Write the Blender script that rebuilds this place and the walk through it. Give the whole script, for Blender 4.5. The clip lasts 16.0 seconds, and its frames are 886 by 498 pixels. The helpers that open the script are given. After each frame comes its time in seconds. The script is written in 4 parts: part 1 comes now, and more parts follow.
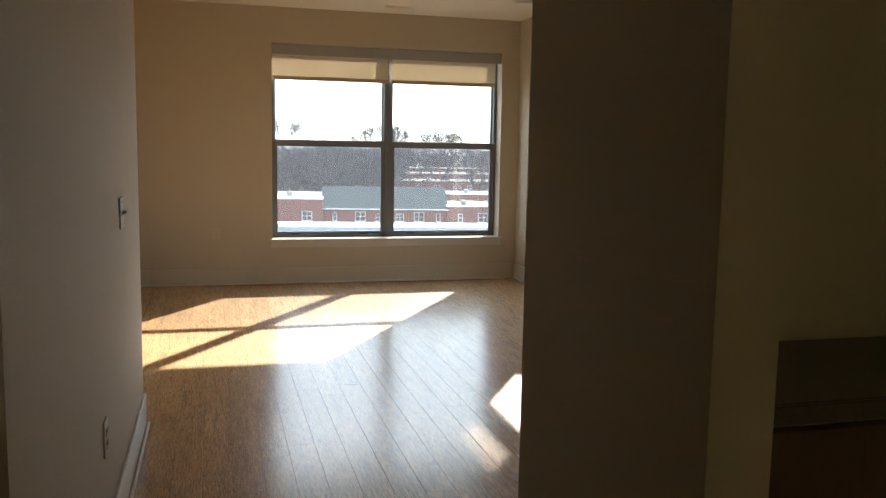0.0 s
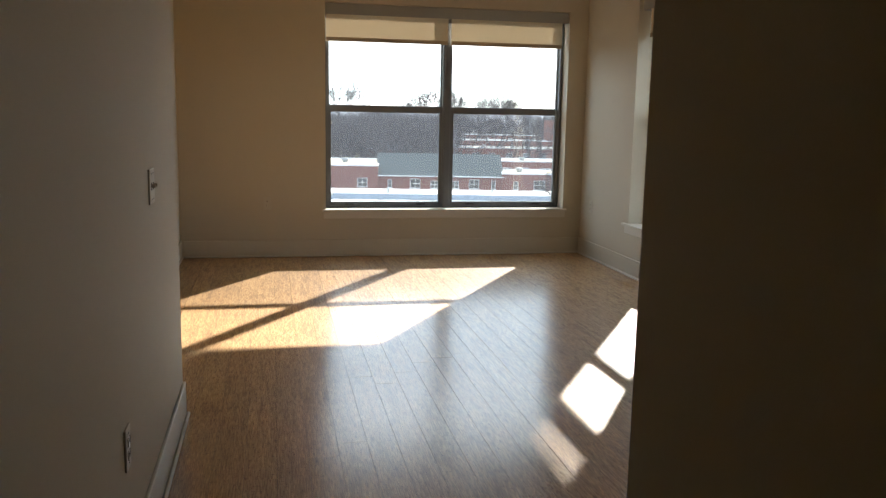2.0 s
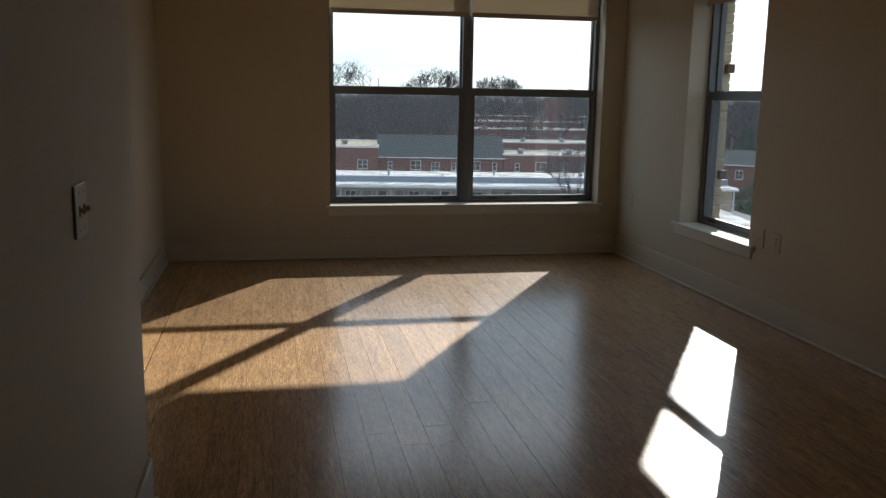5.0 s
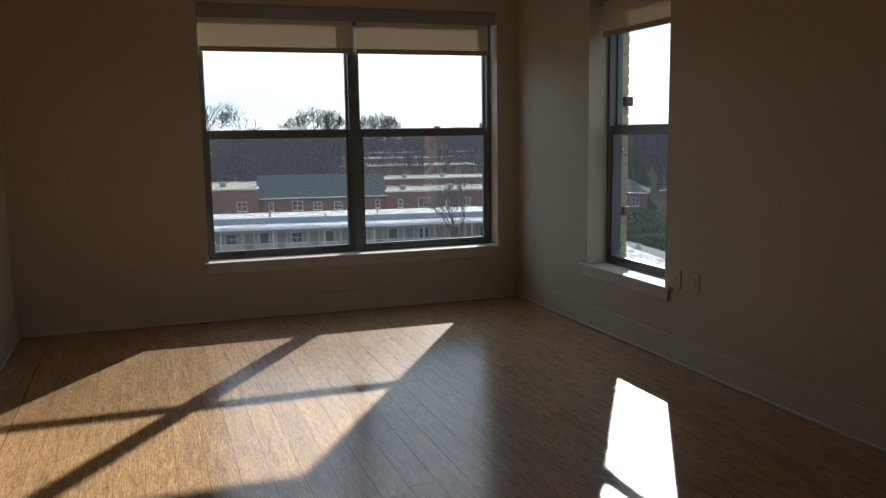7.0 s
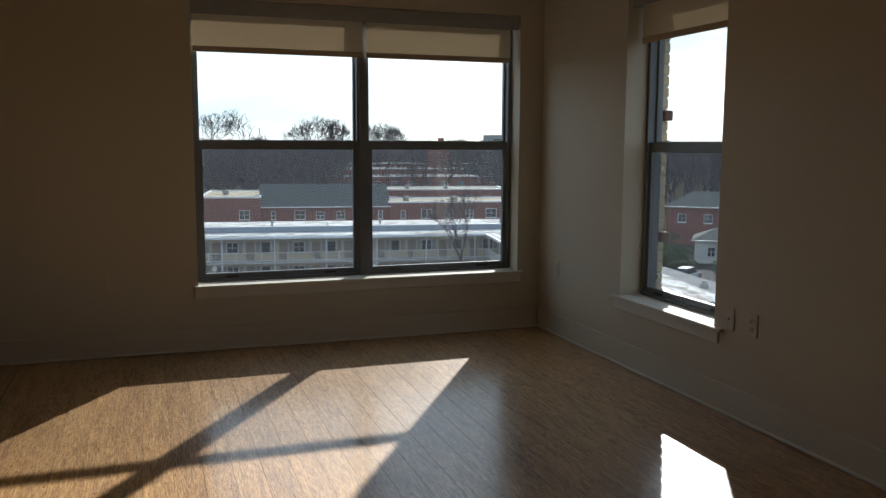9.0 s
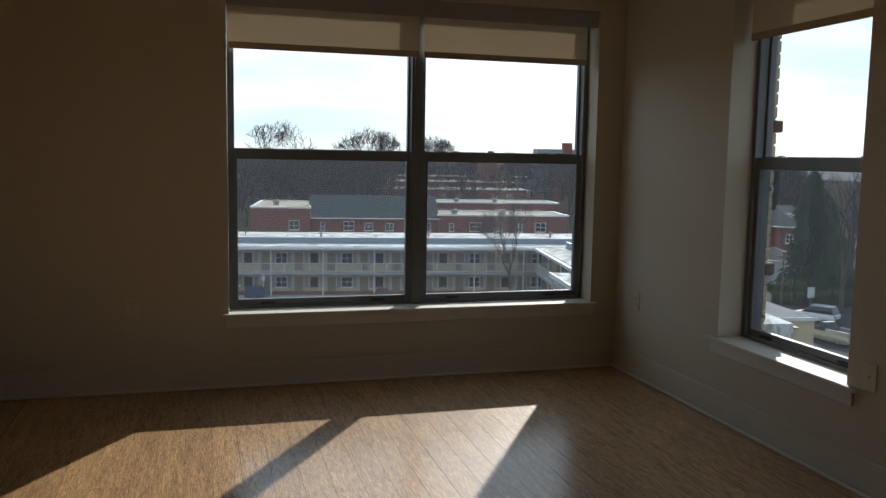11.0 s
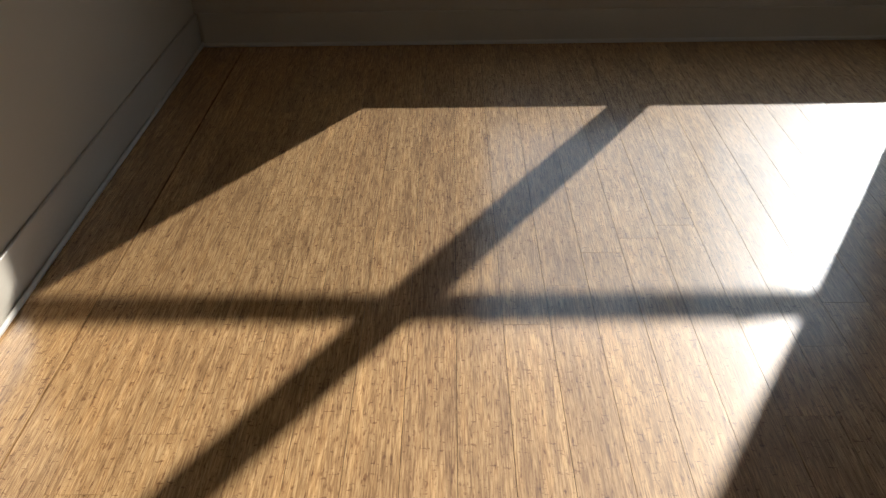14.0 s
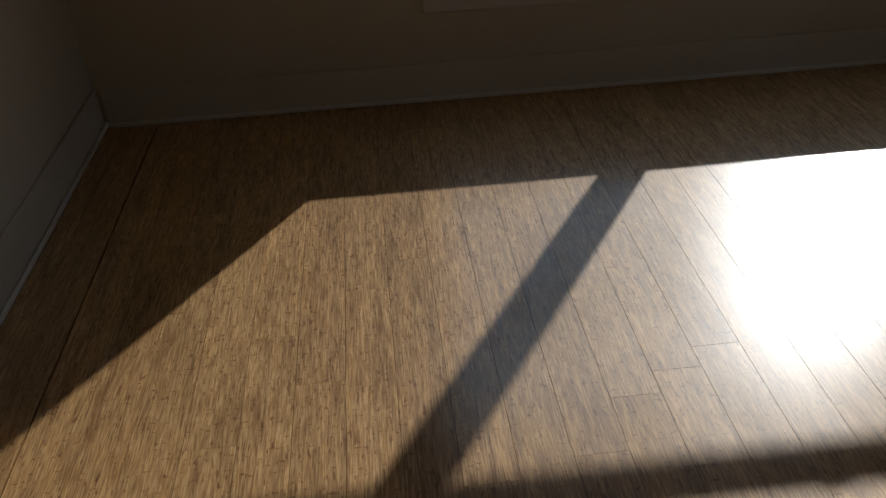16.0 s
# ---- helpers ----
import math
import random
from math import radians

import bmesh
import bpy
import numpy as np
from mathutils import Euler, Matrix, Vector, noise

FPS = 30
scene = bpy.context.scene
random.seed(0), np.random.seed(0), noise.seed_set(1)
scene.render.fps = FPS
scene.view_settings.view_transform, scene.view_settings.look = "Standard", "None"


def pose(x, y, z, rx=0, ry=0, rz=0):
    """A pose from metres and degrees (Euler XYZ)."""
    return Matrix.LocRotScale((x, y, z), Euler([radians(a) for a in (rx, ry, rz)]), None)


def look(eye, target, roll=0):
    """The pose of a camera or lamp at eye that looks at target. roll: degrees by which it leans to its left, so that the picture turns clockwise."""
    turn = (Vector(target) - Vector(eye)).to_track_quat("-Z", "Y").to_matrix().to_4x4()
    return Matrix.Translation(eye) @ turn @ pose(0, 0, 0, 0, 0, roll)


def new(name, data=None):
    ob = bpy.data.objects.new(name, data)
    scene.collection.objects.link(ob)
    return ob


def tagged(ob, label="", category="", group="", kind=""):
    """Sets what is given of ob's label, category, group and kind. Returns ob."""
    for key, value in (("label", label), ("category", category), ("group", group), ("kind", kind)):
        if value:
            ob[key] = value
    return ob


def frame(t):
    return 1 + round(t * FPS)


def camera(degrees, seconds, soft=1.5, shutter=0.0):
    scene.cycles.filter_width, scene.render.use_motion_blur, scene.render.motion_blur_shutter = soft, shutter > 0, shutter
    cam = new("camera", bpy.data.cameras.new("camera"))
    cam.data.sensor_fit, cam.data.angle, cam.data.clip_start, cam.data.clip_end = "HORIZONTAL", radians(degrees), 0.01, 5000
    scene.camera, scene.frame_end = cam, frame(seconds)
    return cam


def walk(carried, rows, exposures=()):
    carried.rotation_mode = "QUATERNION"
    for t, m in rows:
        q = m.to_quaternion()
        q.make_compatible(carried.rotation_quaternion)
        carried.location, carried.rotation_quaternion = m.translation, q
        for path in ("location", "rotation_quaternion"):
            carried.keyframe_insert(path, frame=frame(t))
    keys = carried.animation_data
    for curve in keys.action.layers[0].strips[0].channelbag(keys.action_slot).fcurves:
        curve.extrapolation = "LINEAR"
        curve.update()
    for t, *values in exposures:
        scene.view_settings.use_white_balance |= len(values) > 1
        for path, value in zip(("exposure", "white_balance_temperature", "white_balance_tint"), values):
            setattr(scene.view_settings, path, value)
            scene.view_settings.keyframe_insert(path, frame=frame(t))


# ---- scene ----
cam = camera(55.4, 16.0, soft=1.4)
PATH = [
    (0, (0.209, 0.16, 1.429), (0.729, 2.077, 1.192), 1.0),
    (0.5, (0.284, 0.258, 1.428), (0.687, 2.204, 1.2), 0.9),
    (1, (0.342, 0.335, 1.426), (0.659, 2.292, 1.159), 0.7),
    (1.5, (0.324, 0.468, 1.412), (0.66, 2.414, 1.097), 0.8),
    (2, (0.266, 0.626, 1.421), (0.66, 2.561, 1.105), 1.1),
    (2.5, (0.246, 0.765, 1.414), (0.677, 2.688, 1.073), 1.3),
    (3, (0.297, 0.973, 1.428), (0.662, 2.907, 1.076), 1.4),
    (5.5, (0.287, 1.822, 1.431), (0.707, 3.744, 1.069), 0.5),
    (6, (0.289, 1.985, 1.446), (0.789, 3.895, 1.127), 0.2),
    (6.5, (0.28, 2.103, 1.462), (0.896, 3.981, 1.156), -0.8),
    (7, (0.342, 2.217, 1.459), (0.999, 4.086, 1.184), -0.8),
    (7.5, (0.415, 2.339, 1.477), (1.052, 4.217, 1.222), -0.3),
    (8, (0.433, 2.479, 1.471), (1.1, 4.344, 1.196), 0.0),
    (10.5, (0.582, 3.493, 1.476), (1.189, 5.388, 1.281), 1.4),
    (11, (0.625, 3.657, 1.465), (1.173, 5.567, 1.246), 1.0),
    (11.5, (0.641, 3.895, 1.475), (1.078, 5.831, 1.241), 0.1),
    (12, (0.638, 4.124, 1.472), (0.969, 6.077, 1.193), -0.1),
    (12.5, (0.629, 4.381, 1.461), (0.894, 6.33, 1.102), -0.0),
    (13, (0.617, 4.599, 1.468), (0.802, 6.491, 0.86), 0.3),
    (13.5, (0.636, 4.756, 1.444), (0.683, 6.511, 0.485), -0.4),
    (14, (0.655, 4.924, 1.448), (0.627, 6.595, 0.349), -1.0),
    (14.5, (0.652, 5.033, 1.445), (0.596, 6.688, 0.324), -0.7),
    (15, (0.582, 5.227, 1.44), (0.563, 6.885, 0.32), -0.9),
    (15.5, (0.534, 5.395, 1.438), (0.568, 7.058, 0.326), -2.2),
    (16, (0.55, 5.624, 1.462), (0.668, 7.287, 0.357), -3.1),
]
EXPOSURES = [(t, e, k, 10) for t, e, k in (
    (0.0, 3.05, 6450), (1.5, 2.95, 6400), (2.0, 2.75, 6350), (3.0, 1.9, 6200), (5.5, 1.2, 6150), (8.0, 1.2, 6100), (11.0, 1.02, 6150),
    (12.5, 0.84, 6200), (13.0, 0.88, 6150), (13.5, 1.26, 6000), (14.5, 1.02, 5950), (15.0, 0.70, 5950), (16.0, 0.50, 5950))]
walk(cam, [(t, look(eye, target, roll)) for t, eye, target, roll in PATH], EXPOSURES)

# ---- world, sun ----
SUN_AZ = math.atan(0.645)              # from +y towards +x
SUN_EL = math.atan(0.62 / math.hypot(1, 0.645))
world = bpy.data.worlds.new("world")
scene.world = world
world.use_nodes = True
wn, wl = world.node_tree.nodes, world.node_tree.links
wn.clear()
sky = wn.new("ShaderNodeTexSky")
sky.sky_type, sky.sun_disc = "NISHITA", False
sky.sun_elevation, sky.sun_rotation = SUN_EL, SUN_AZ
sky.air_density, sky.dust_density = 1.0, 0.4
wc = wn.new("ShaderNodeTexCoord")
wmap = wn.new("ShaderNodeMapping")
wmap.inputs["Scale"].default_value = (1.2, 1.2, 7.0)
wcl = wn.new("ShaderNodeTexNoise")
wcl.inputs["Scale"].default_value, wcl.inputs["Detail"].default_value = 1.6, 7
wramp = wn.new("ShaderNodeValToRGB")
wramp.color_ramp.elements[0].position, wramp.color_ramp.elements[1].position = 0.40, 0.60
wramp.color_ramp.elements[0].color, wramp.color_ramp.elements[1].color = (2.9, 3.9, 4.6, 1), (5.8, 6.0, 6.1, 1)
wmix = wn.new("ShaderNodeMix")
wmix.data_type, wmix.blend_type = "RGBA", "MIX"
wmix.inputs[0].default_value = 0.86
wbg = wn.new("ShaderNodeBackground")
wbg.inputs["Strength"].default_value = 0.12
wout = wn.new("ShaderNodeOutputWorld")
wl.new(wc.outputs["Generated"], wmap.inputs[0])
wl.new(wmap.outputs[0], wcl.inputs["Vector"])
wl.new(wcl.outputs[0], wramp.inputs[0])
wl.new(wramp.outputs[0], wmix.inputs[7])
wl.new(sky.outputs[0], wmix.inputs[6])
wl.new(wmix.outputs[2], wbg.inputs[0])
wl.new(wbg.outputs[0], wout.inputs[0])

sun = new("sun", bpy.data.lights.new("sun", "SUN"))
sun.data.energy, sun.data.angle, sun.data.color = 3.75, radians(0.8), (1.0, 0.93, 0.82)
sun_dir = Vector((0.645, 1.0, 0.62)).normalized()
sun.matrix_world = look(tuple(sun_dir * 50), (0, 0, 0))


# ---- materials ----
def material(name, color, rough=0.6, metal=0.0, spread=0.08, scale=6.0, fine=120.0, bump=0.05, stretch=(1, 1, 1), coat=0.0, spec=0.5):
    """A painted, cast or woven surface: base colour varied at two scales, fine relief."""
    m = bpy.data.materials.new(name)
    m.use_nodes = True
    n, l = m.node_tree.nodes, m.node_tree.links
    b = n["Principled BSDF"]
    b.inputs["Roughness"].default_value, b.inputs["Metallic"].default_value = rough, metal
    b.inputs["Coat Weight"].default_value, b.inputs["Specular IOR Level"].default_value = coat, spec
    c = n.new("ShaderNodeTexCoord")
    mp = n.new("ShaderNodeMapping")
    mp.inputs["Scale"].default_value = stretch
    big, small = n.new("ShaderNodeTexNoise"), n.new("ShaderNodeTexNoise")
    big.inputs["Scale"].default_value, big.inputs["Detail"].default_value = scale, 5
    small.inputs["Scale"].default_value, small.inputs["Detail"].default_value = fine, 3
    l.new(c.outputs["Object"], mp.inputs[0])
    l.new(mp.outputs[0], big.inputs["Vector"]), l.new(mp.outputs[0], small.inputs["Vector"])
    add = n.new("ShaderNodeMath")
    add.operation = "ADD"
    half = n.new("ShaderNodeMath")
    half.operation, half.inputs[1].default_value = "MULTIPLY", 0.5
    l.new(big.outputs[0], add.inputs[0]), l.new(small.outputs[0], add.inputs[1]), l.new(add.outputs[0], half.inputs[0])
    r = n.new("ShaderNodeValToRGB")
    r.color_ramp.elements[0].position, r.color_ramp.elements[1].position = 0.3, 0.7
    r.color_ramp.elements[0].color = (*[v * (1 - spread) for v in color], 1)
    r.color_ramp.elements[1].color = (*[min(1, v * (1 + spread)) for v in color], 1)
    l.new(half.outputs[0], r.inputs[0]), l.new(r.outputs[0], b.inputs["Base Color"])
    if bump:
        bp = n.new("ShaderNodeBump")
        bp.inputs["Strength"].default_value, bp.inputs["Distance"].default_value = bump, 0.004
        l.new(small.outputs[0], bp.inputs["Height"]), l.new(bp.outputs[0], b.inputs["Normal"])
    return m


def floor_material():
    """Strand-woven bamboo under satin lacquer: long fibres along y with short dark flecks, each board its own tone."""
    m = bpy.data.materials.new("strand_bamboo")
    m.use_nodes = True
    n, l = m.node_tree.nodes, m.node_tree.links
    b = n["Principled BSDF"]
    c, info = n.new("ShaderNodeTexCoord"), n.new("ShaderNodeObjectInfo")
    off = n.new("ShaderNodeVectorMath")
    off.operation = "MULTIPLY_ADD"
    off.inputs[1].default_value = (1, 1, 1)
    rnd = n.new("ShaderNodeVectorMath")
    rnd.operation, rnd.inputs[1].default_value = "MULTIPLY", (37.0, 53.0, 11.0)
    l.new(info.outputs["Random"], rnd.inputs[0])
    l.new(c.outputs["Object"], off.inputs[0]), l.new(rnd.outputs[0], off.inputs[2])

    def noise_at(stretch, scale, detail, rough=0.6):
        mp = n.new("ShaderNodeMapping")
        mp.inputs["Scale"].default_value = stretch
        t = n.new("ShaderNodeTexNoise")
        t.inputs["Scale"].default_value, t.inputs["Detail"].default_value, t.inputs["Roughness"].default_value = scale, detail, rough
        l.new(off.outputs[0], mp.inputs[0]), l.new(mp.outputs[0], t.inputs["Vector"])
        return t

    def ramp(src, stops):
        r = n.new("ShaderNodeValToRGB")
        while len(r.color_ramp.elements) < len(stops):
            r.color_ramp.elements.new(0.5)
        for e, (p, col) in zip(r.color_ramp.elements, stops):
            e.position, e.color = p, (*col, 1)
        l.new(src, r.inputs[0])
        return r

    def mult(a, bb, fac=1.0):
        x = n.new("ShaderNodeMix")
        x.data_type, x.blend_type = "RGBA", "MULTIPLY"
        x.inputs[0].default_value = fac
        l.new(a, x.inputs[6]), l.new(bb, x.inputs[7])
        return x.outputs[2]

    fibre = noise_at((1, 0.055, 1), 270, 3, 0.6)
    streak = noise_at((1, 0.10, 1), 38, 4, 0.65)
    fleck = noise_at((1, 0.22, 1), 130, 1)
    bars = noise_at((0.55, 1, 1), 95, 2)
    cloud = noise_at((1, 0.25, 1), 7, 3)
    base = ramp(fibre.outputs[0], [(0.35, (0.285, 0.154, 0.056)), (0.5, (0.445, 0.264, 0.106)), (0.65, (0.61, 0.402, 0.187))])
    tone = ramp(streak.outputs[0], [(0.34, (0.70, 0.65, 0.60)), (0.5, (1, 1, 1)), (0.68, (1.14, 1.11, 1.06))])
    dark = ramp(fleck.outputs[0], [(0.29, (0.58, 0.48, 0.40)), (0.38, (1, 1, 1))])
    bar = ramp(bars.outputs[0], [(0.30, (0.54, 0.44, 0.36)), (0.38, (1, 1, 1))])
    wide = ramp(cloud.outputs[0], [(0.3, (0.88, 0.86, 0.83)), (0.7, (1.07, 1.06, 1.04))])
    each = ramp(info.outputs["Random"], [(0.0, (0.91, 0.88, 0.85)), (0.5, (1, 1, 1)), (1.0, (1.05, 1.03, 1.0))])
    col = mult(mult(mult(mult(mult(base.outputs[0], tone.outputs[0]), dark.outputs[0]), bar.outputs[0]), wide.outputs[0]), each.outputs[0])
    l.new(col, b.inputs["Base Color"])
    rr = ramp(cloud.outputs[0], [(0.3, (0.195, 0.195, 0.195)), (0.7, (0.23, 0.23, 0.23))])
    l.new(rr.outputs[0], b.inputs["Roughness"])
    b.inputs["Specular IOR Level"].default_value = 0.8
    b.inputs["Coat Weight"].default_value, b.inputs["Coat Roughness"].default_value, b.inputs["Coat IOR"].default_value = 0.65, 0.52, 1.6
    bp = n.new("ShaderNodeBump")
    bp.inputs["Strength"].default_value, bp.inputs["Distance"].default_value = 0.03, 0.002
    l.new(fibre.outputs[0], bp.inputs["Height"]), l.new(bp.outputs[0], b.inputs["Normal"])
    return m


def glass_material():
    m = bpy.data.materials.new("window_glass")
    m.use_nodes = True
    n, l = m.node_tree.nodes, m.node_tree.links
    n.remove(n["Principled BSDF"])
    tr, gl, mx, fr = n.new("ShaderNodeBsdfTransparent"), n.new("ShaderNodeBsdfGlossy"), n.new("ShaderNodeMixShader"), n.new("ShaderNodeLayerWeight")
    tr.inputs[0].default_value = (0.94, 0.96, 0.96, 1)
    gl.inputs["Roughness"].default_value = 0.01
    fr.inputs["Blend"].default_value = 0.5
    power, lift = n.new("ShaderNodeMath"), n.new("ShaderNodeMath")
    power.operation, power.inputs[1].default_value = "POWER", 5.0
    lift.operation, lift.inputs[1].default_value, lift.inputs[2].default_value = "MULTIPLY_ADD", 0.9, 0.035
    l.new(fr.outputs["Facing"], power.inputs[0]), l.new(power.outputs[0], lift.inputs[0])
    l.new(lift.outputs[0], mx.inputs[0]), l.new(tr.outputs[0], mx.inputs[1]), l.new(gl.outputs[0], mx.inputs[2])
    l.new(mx.outputs[0], n["Material Output"].inputs[0])
    return m


def screen_material():
    """Fine grey insect mesh: mostly open, the wires grey."""
    m = bpy.data.materials.new("insect_mesh")
    m.use_nodes = True
    n, l = m.node_tree.nodes, m.node_tree.links
    n.remove(n["Principled BSDF"])
    tr, df, mx = n.new("ShaderNodeBsdfTransparent"), n.new("ShaderNodeBsdfTranslucent"), n.new("ShaderNodeMixShader")
    tr.inputs[0].default_value = (0.85, 0.86, 0.87, 1)
    df.inputs[0].default_value = (0.16, 0.17, 0.2, 1)
    mx.inputs[0].default_value = 0.07
    l.new(tr.outputs[0], mx.inputs[1]), l.new(df.outputs[0], mx.inputs[2]), l.new(mx.outputs[0], n["Material Output"].inputs[0])
    return m


def blind_material(name, sheer, dark=(0.69, 0.63, 0.52), pale=(0.80, 0.74, 0.62)):
    m = bpy.data.materials.new(name)
    m.use_nodes = True
    n, l = m.node_tree.nodes, m.node_tree.links
    b = n["Principled BSDF"]
    c, w = n.new("ShaderNodeTexCoord"), n.new("ShaderNodeTexNoise")
    w.inputs["Scale"].default_value = 260
    r = n.new("ShaderNodeValToRGB")
    r.color_ramp.elements[0].color, r.color_ramp.elements[1].color = (*dark, 1), (*pale, 1)
    l.new(c.outputs["Object"], w.inputs["Vector"]), l.new(w.outputs[0], r.inputs[0])
    b.inputs["Roughness"].default_value = 0.9
    td, mx = n.new("ShaderNodeBsdfTranslucent"), n.new("ShaderNodeMixShader")
    mx.inputs[0].default_value = sheer
    l.new(r.outputs[0], b.inputs["Base Color"]), l.new(r.outputs[0], td.inputs[0])
    l.new(b.outputs[0], mx.inputs[1]), l.new(td.outputs[0], mx.inputs[2]), l.new(mx.outputs[0], n["Material Output"].inputs[0])
    return m


WALL = material("beige_wall_paint", (0.50, 0.45, 0.357), 0.75, spread=0.03, scale=1.5, fine=220, bump=0.06)
CEIL = material("white_ceiling_paint", (0.74, 0.70, 0.63), 0.85, spread=0.03, scale=1.5, fine=200, bump=0.06)
TRIM = material("white_trim_paint", (0.58, 0.55, 0.49), 0.62, spread=0.03, scale=3, fine=90, bump=0.03)
BASE = material("cream_baseboard_paint", (0.52, 0.475, 0.39), 0.45, spread=0.03, scale=3, fine=90, bump=0.03)
FRAME = material("dark_bronze_aluminium", (0.145, 0.155, 0.165), 0.45, 0.1, 0.1, 8, 160, 0.03)
VALANCE = material("grey_valance", (0.33, 0.34, 0.34), 0.5, 0.2, 0.05, 8, 160, 0.03)
HEM = material("blind_hem_fabric", (0.42, 0.34, 0.25), 0.85, spread=0.06, fine=260)
PLATE = material("ivory_plastic", (0.51, 0.465, 0.38), 0.35, spread=0.03)
SLOT = material("dark_slot", (0.03, 0.028, 0.025), 0.6)
METAL = material("zinc_latch", (0.5, 0.5, 0.5), 0.35, 0.9)
SUBFLOOR = material("dark_underlay", (0.05, 0.03, 0.018), 0.9)
CABINET = material("dark_cabinet_veneer", (0.10, 0.06, 0.04), 0.5, spread=0.2, stretch=(1, 1, 0.1))
WORKTOP = material("dark_stone_worktop", (0.09, 0.08, 0.075), 0.3, spread=0.3, scale=40)
BUFFBRICK = material("buff_brick", (0.50, 0.41, 0.27), 0.9, spread=0.2, scale=14, fine=90, bump=0.4)
MORTAR = material("grey_mortar", (0.40, 0.38, 0.34), 0.95, spread=0.1)
RUST = material("rusty_clip", (0.11, 0.05, 0.036), 0.7, spread=0.25, scale=40)
FLOORMAT, GLASS, SCREEN, FABRIC = floor_material(), glass_material(), screen_material(), blind_material("roller_fabric", 0.22)
# warm, very translucent cloth that tints the added kitchen window's light
FILL_FABRIC = blind_material("warm_fill_fabric", 0.8, (0.76, 0.60, 0.38), (0.86, 0.70, 0.46))


# ---- builders ----
def box(bm, x0, x1, y0, y1, z0, z1, bevel=0.0, segments=1):
    """Adds a box, with rounded edges if asked."""
    vs = bmesh.ops.create_cube(bm, size=1)["verts"]
    for v in vs:
        v.co = (x0 + (v.co.x + 0.5) * (x1 - x0), y0 + (v.co.y + 0.5) * (y1 - y0), z0 + (v.co.z + 0.5) * (z1 - z0))
    if bevel:
        es = list({e for v in vs for e in v.link_edges})
        bmesh.ops.bevel(bm, geom=es, offset=bevel, segments=segments, affect="EDGES", profile=0.5)


def rod(bm, a, b, r0, r1=None, sides=10):
    """Adds a tapered rod from a to b."""
    a, b = Vector(a), Vector(b)
    r1 = r0 if r1 is None else r1
    m = Matrix.Translation((a + b) / 2) @ (b - a).to_track_quat("Z", "Y").to_matrix().to_4x4()
    bmesh.ops.create_cone(bm, cap_ends=True, segments=sides, radius1=r0, radius2=r1, depth=(b - a).length, matrix=m)


def part(name, bm, mat, parent=None, label="", smooth=False):
    me = bpy.data.meshes.new(name)
    if smooth:
        for f in bm.faces:
            f.smooth = True
    bm.to_mesh(me)
    bm.free()
    me.materials.append(mat)
    ob = new(name, me)
    ob.parent = parent
    return tagged(ob, label) if label else ob


def boxpart(name, mat, parent, dims, bevel=0.0, label=""):
    bm = bmesh.new()
    box(bm, *dims, bevel)
    return part(name, bm, mat, parent, label)


def thing(name, m, label, category, group="", kind=""):
    ob = new(name)
    ob.matrix_world = m
    return tagged(ob, label, category, group, kind)


def wall(name, boxes, label, mat=None):
    bm = bmesh.new()
    for d in boxes:
        box(bm, *d)
    return tagged(part(name, bm, mat or WALL), label, "wall", kind="structure")


# ---- the room's shell ----
XL, XR, YW, ZC = -0.61, 3.433, 8.988, 2.81      # room: left and right wall, window wall, ceiling
HX, HY0, HY1 = -0.157, 1.77, 4.58               # hall wall: face, both ends
SX0, SX1, SY0, SY1 = 0.93, 1.045, 1.255, 2.06   # short wall between hall and kitchen
WX0, WX1, WZ0, WZ1 = 0.778, 3.235, 0.445, 2.455  # opening of the double window
RY0, RY1, RZ0, RZ1 = 6.752, 7.756, 0.445, 2.455  # opening of the single window
YO, XO = 9.30, 3.712                            # outer faces

wall("wall_north", [(XL - 0.2, WX0, YW, YO, 0, ZC), (WX1, XO, YW, YO, 0, ZC), (WX0, WX1, YW, YO, 0, WZ0), (WX0, WX1, YW, YO, WZ1, ZC)],
     "beige painted plaster wall round a wide double window")
wall("wall_east", [(XR, XO, SY1 - 0.12, RY0, 0, ZC), (XR, XO, RY1, YW, 0, ZC), (XR, XO, RY0, RY1, 0, RZ0), (XR, XO, RY0, RY1, RZ1, ZC)],
     "beige painted plaster wall round a narrow sash window")
wall("wall_west", [(XL - 0.2, XL, HY1, YW, 0, ZC)], "beige painted plaster side wall of the room")
wall("wall_hall_west", [(XL - 0.2, HX, HY0, HY1, 0, ZC)], "beige painted hall wall with switch and outlet")
wall("wall_hall_east", [(SX0, SX1, SY0, SY1, 0, ZC)], "short beige painted wall beside the hall")
wall("wall_south", [(SX1, XR, SY1 - 0.12, SY1, 0, ZC)], "beige painted wall between room and kitchen")
wall("wall_kitchen_east", [(XR, XO, -2.0, SY1 - 0.12, 0, ZC)], "beige painted kitchen side wall")
KX0, KX1, KZ0, KZ1 = 0.7, 3.1, 0.60, 2.30       # unseen window added behind to light kitchen and hall, its blind drawn down
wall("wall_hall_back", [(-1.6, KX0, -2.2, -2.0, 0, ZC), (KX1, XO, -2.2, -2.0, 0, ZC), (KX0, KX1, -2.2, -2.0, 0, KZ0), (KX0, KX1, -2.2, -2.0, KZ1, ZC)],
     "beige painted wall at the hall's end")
wall("wall_passage_west", [(-1.6, -1.4, -2.0, HY0, 0, ZC)], "beige painted wall of the side passage")
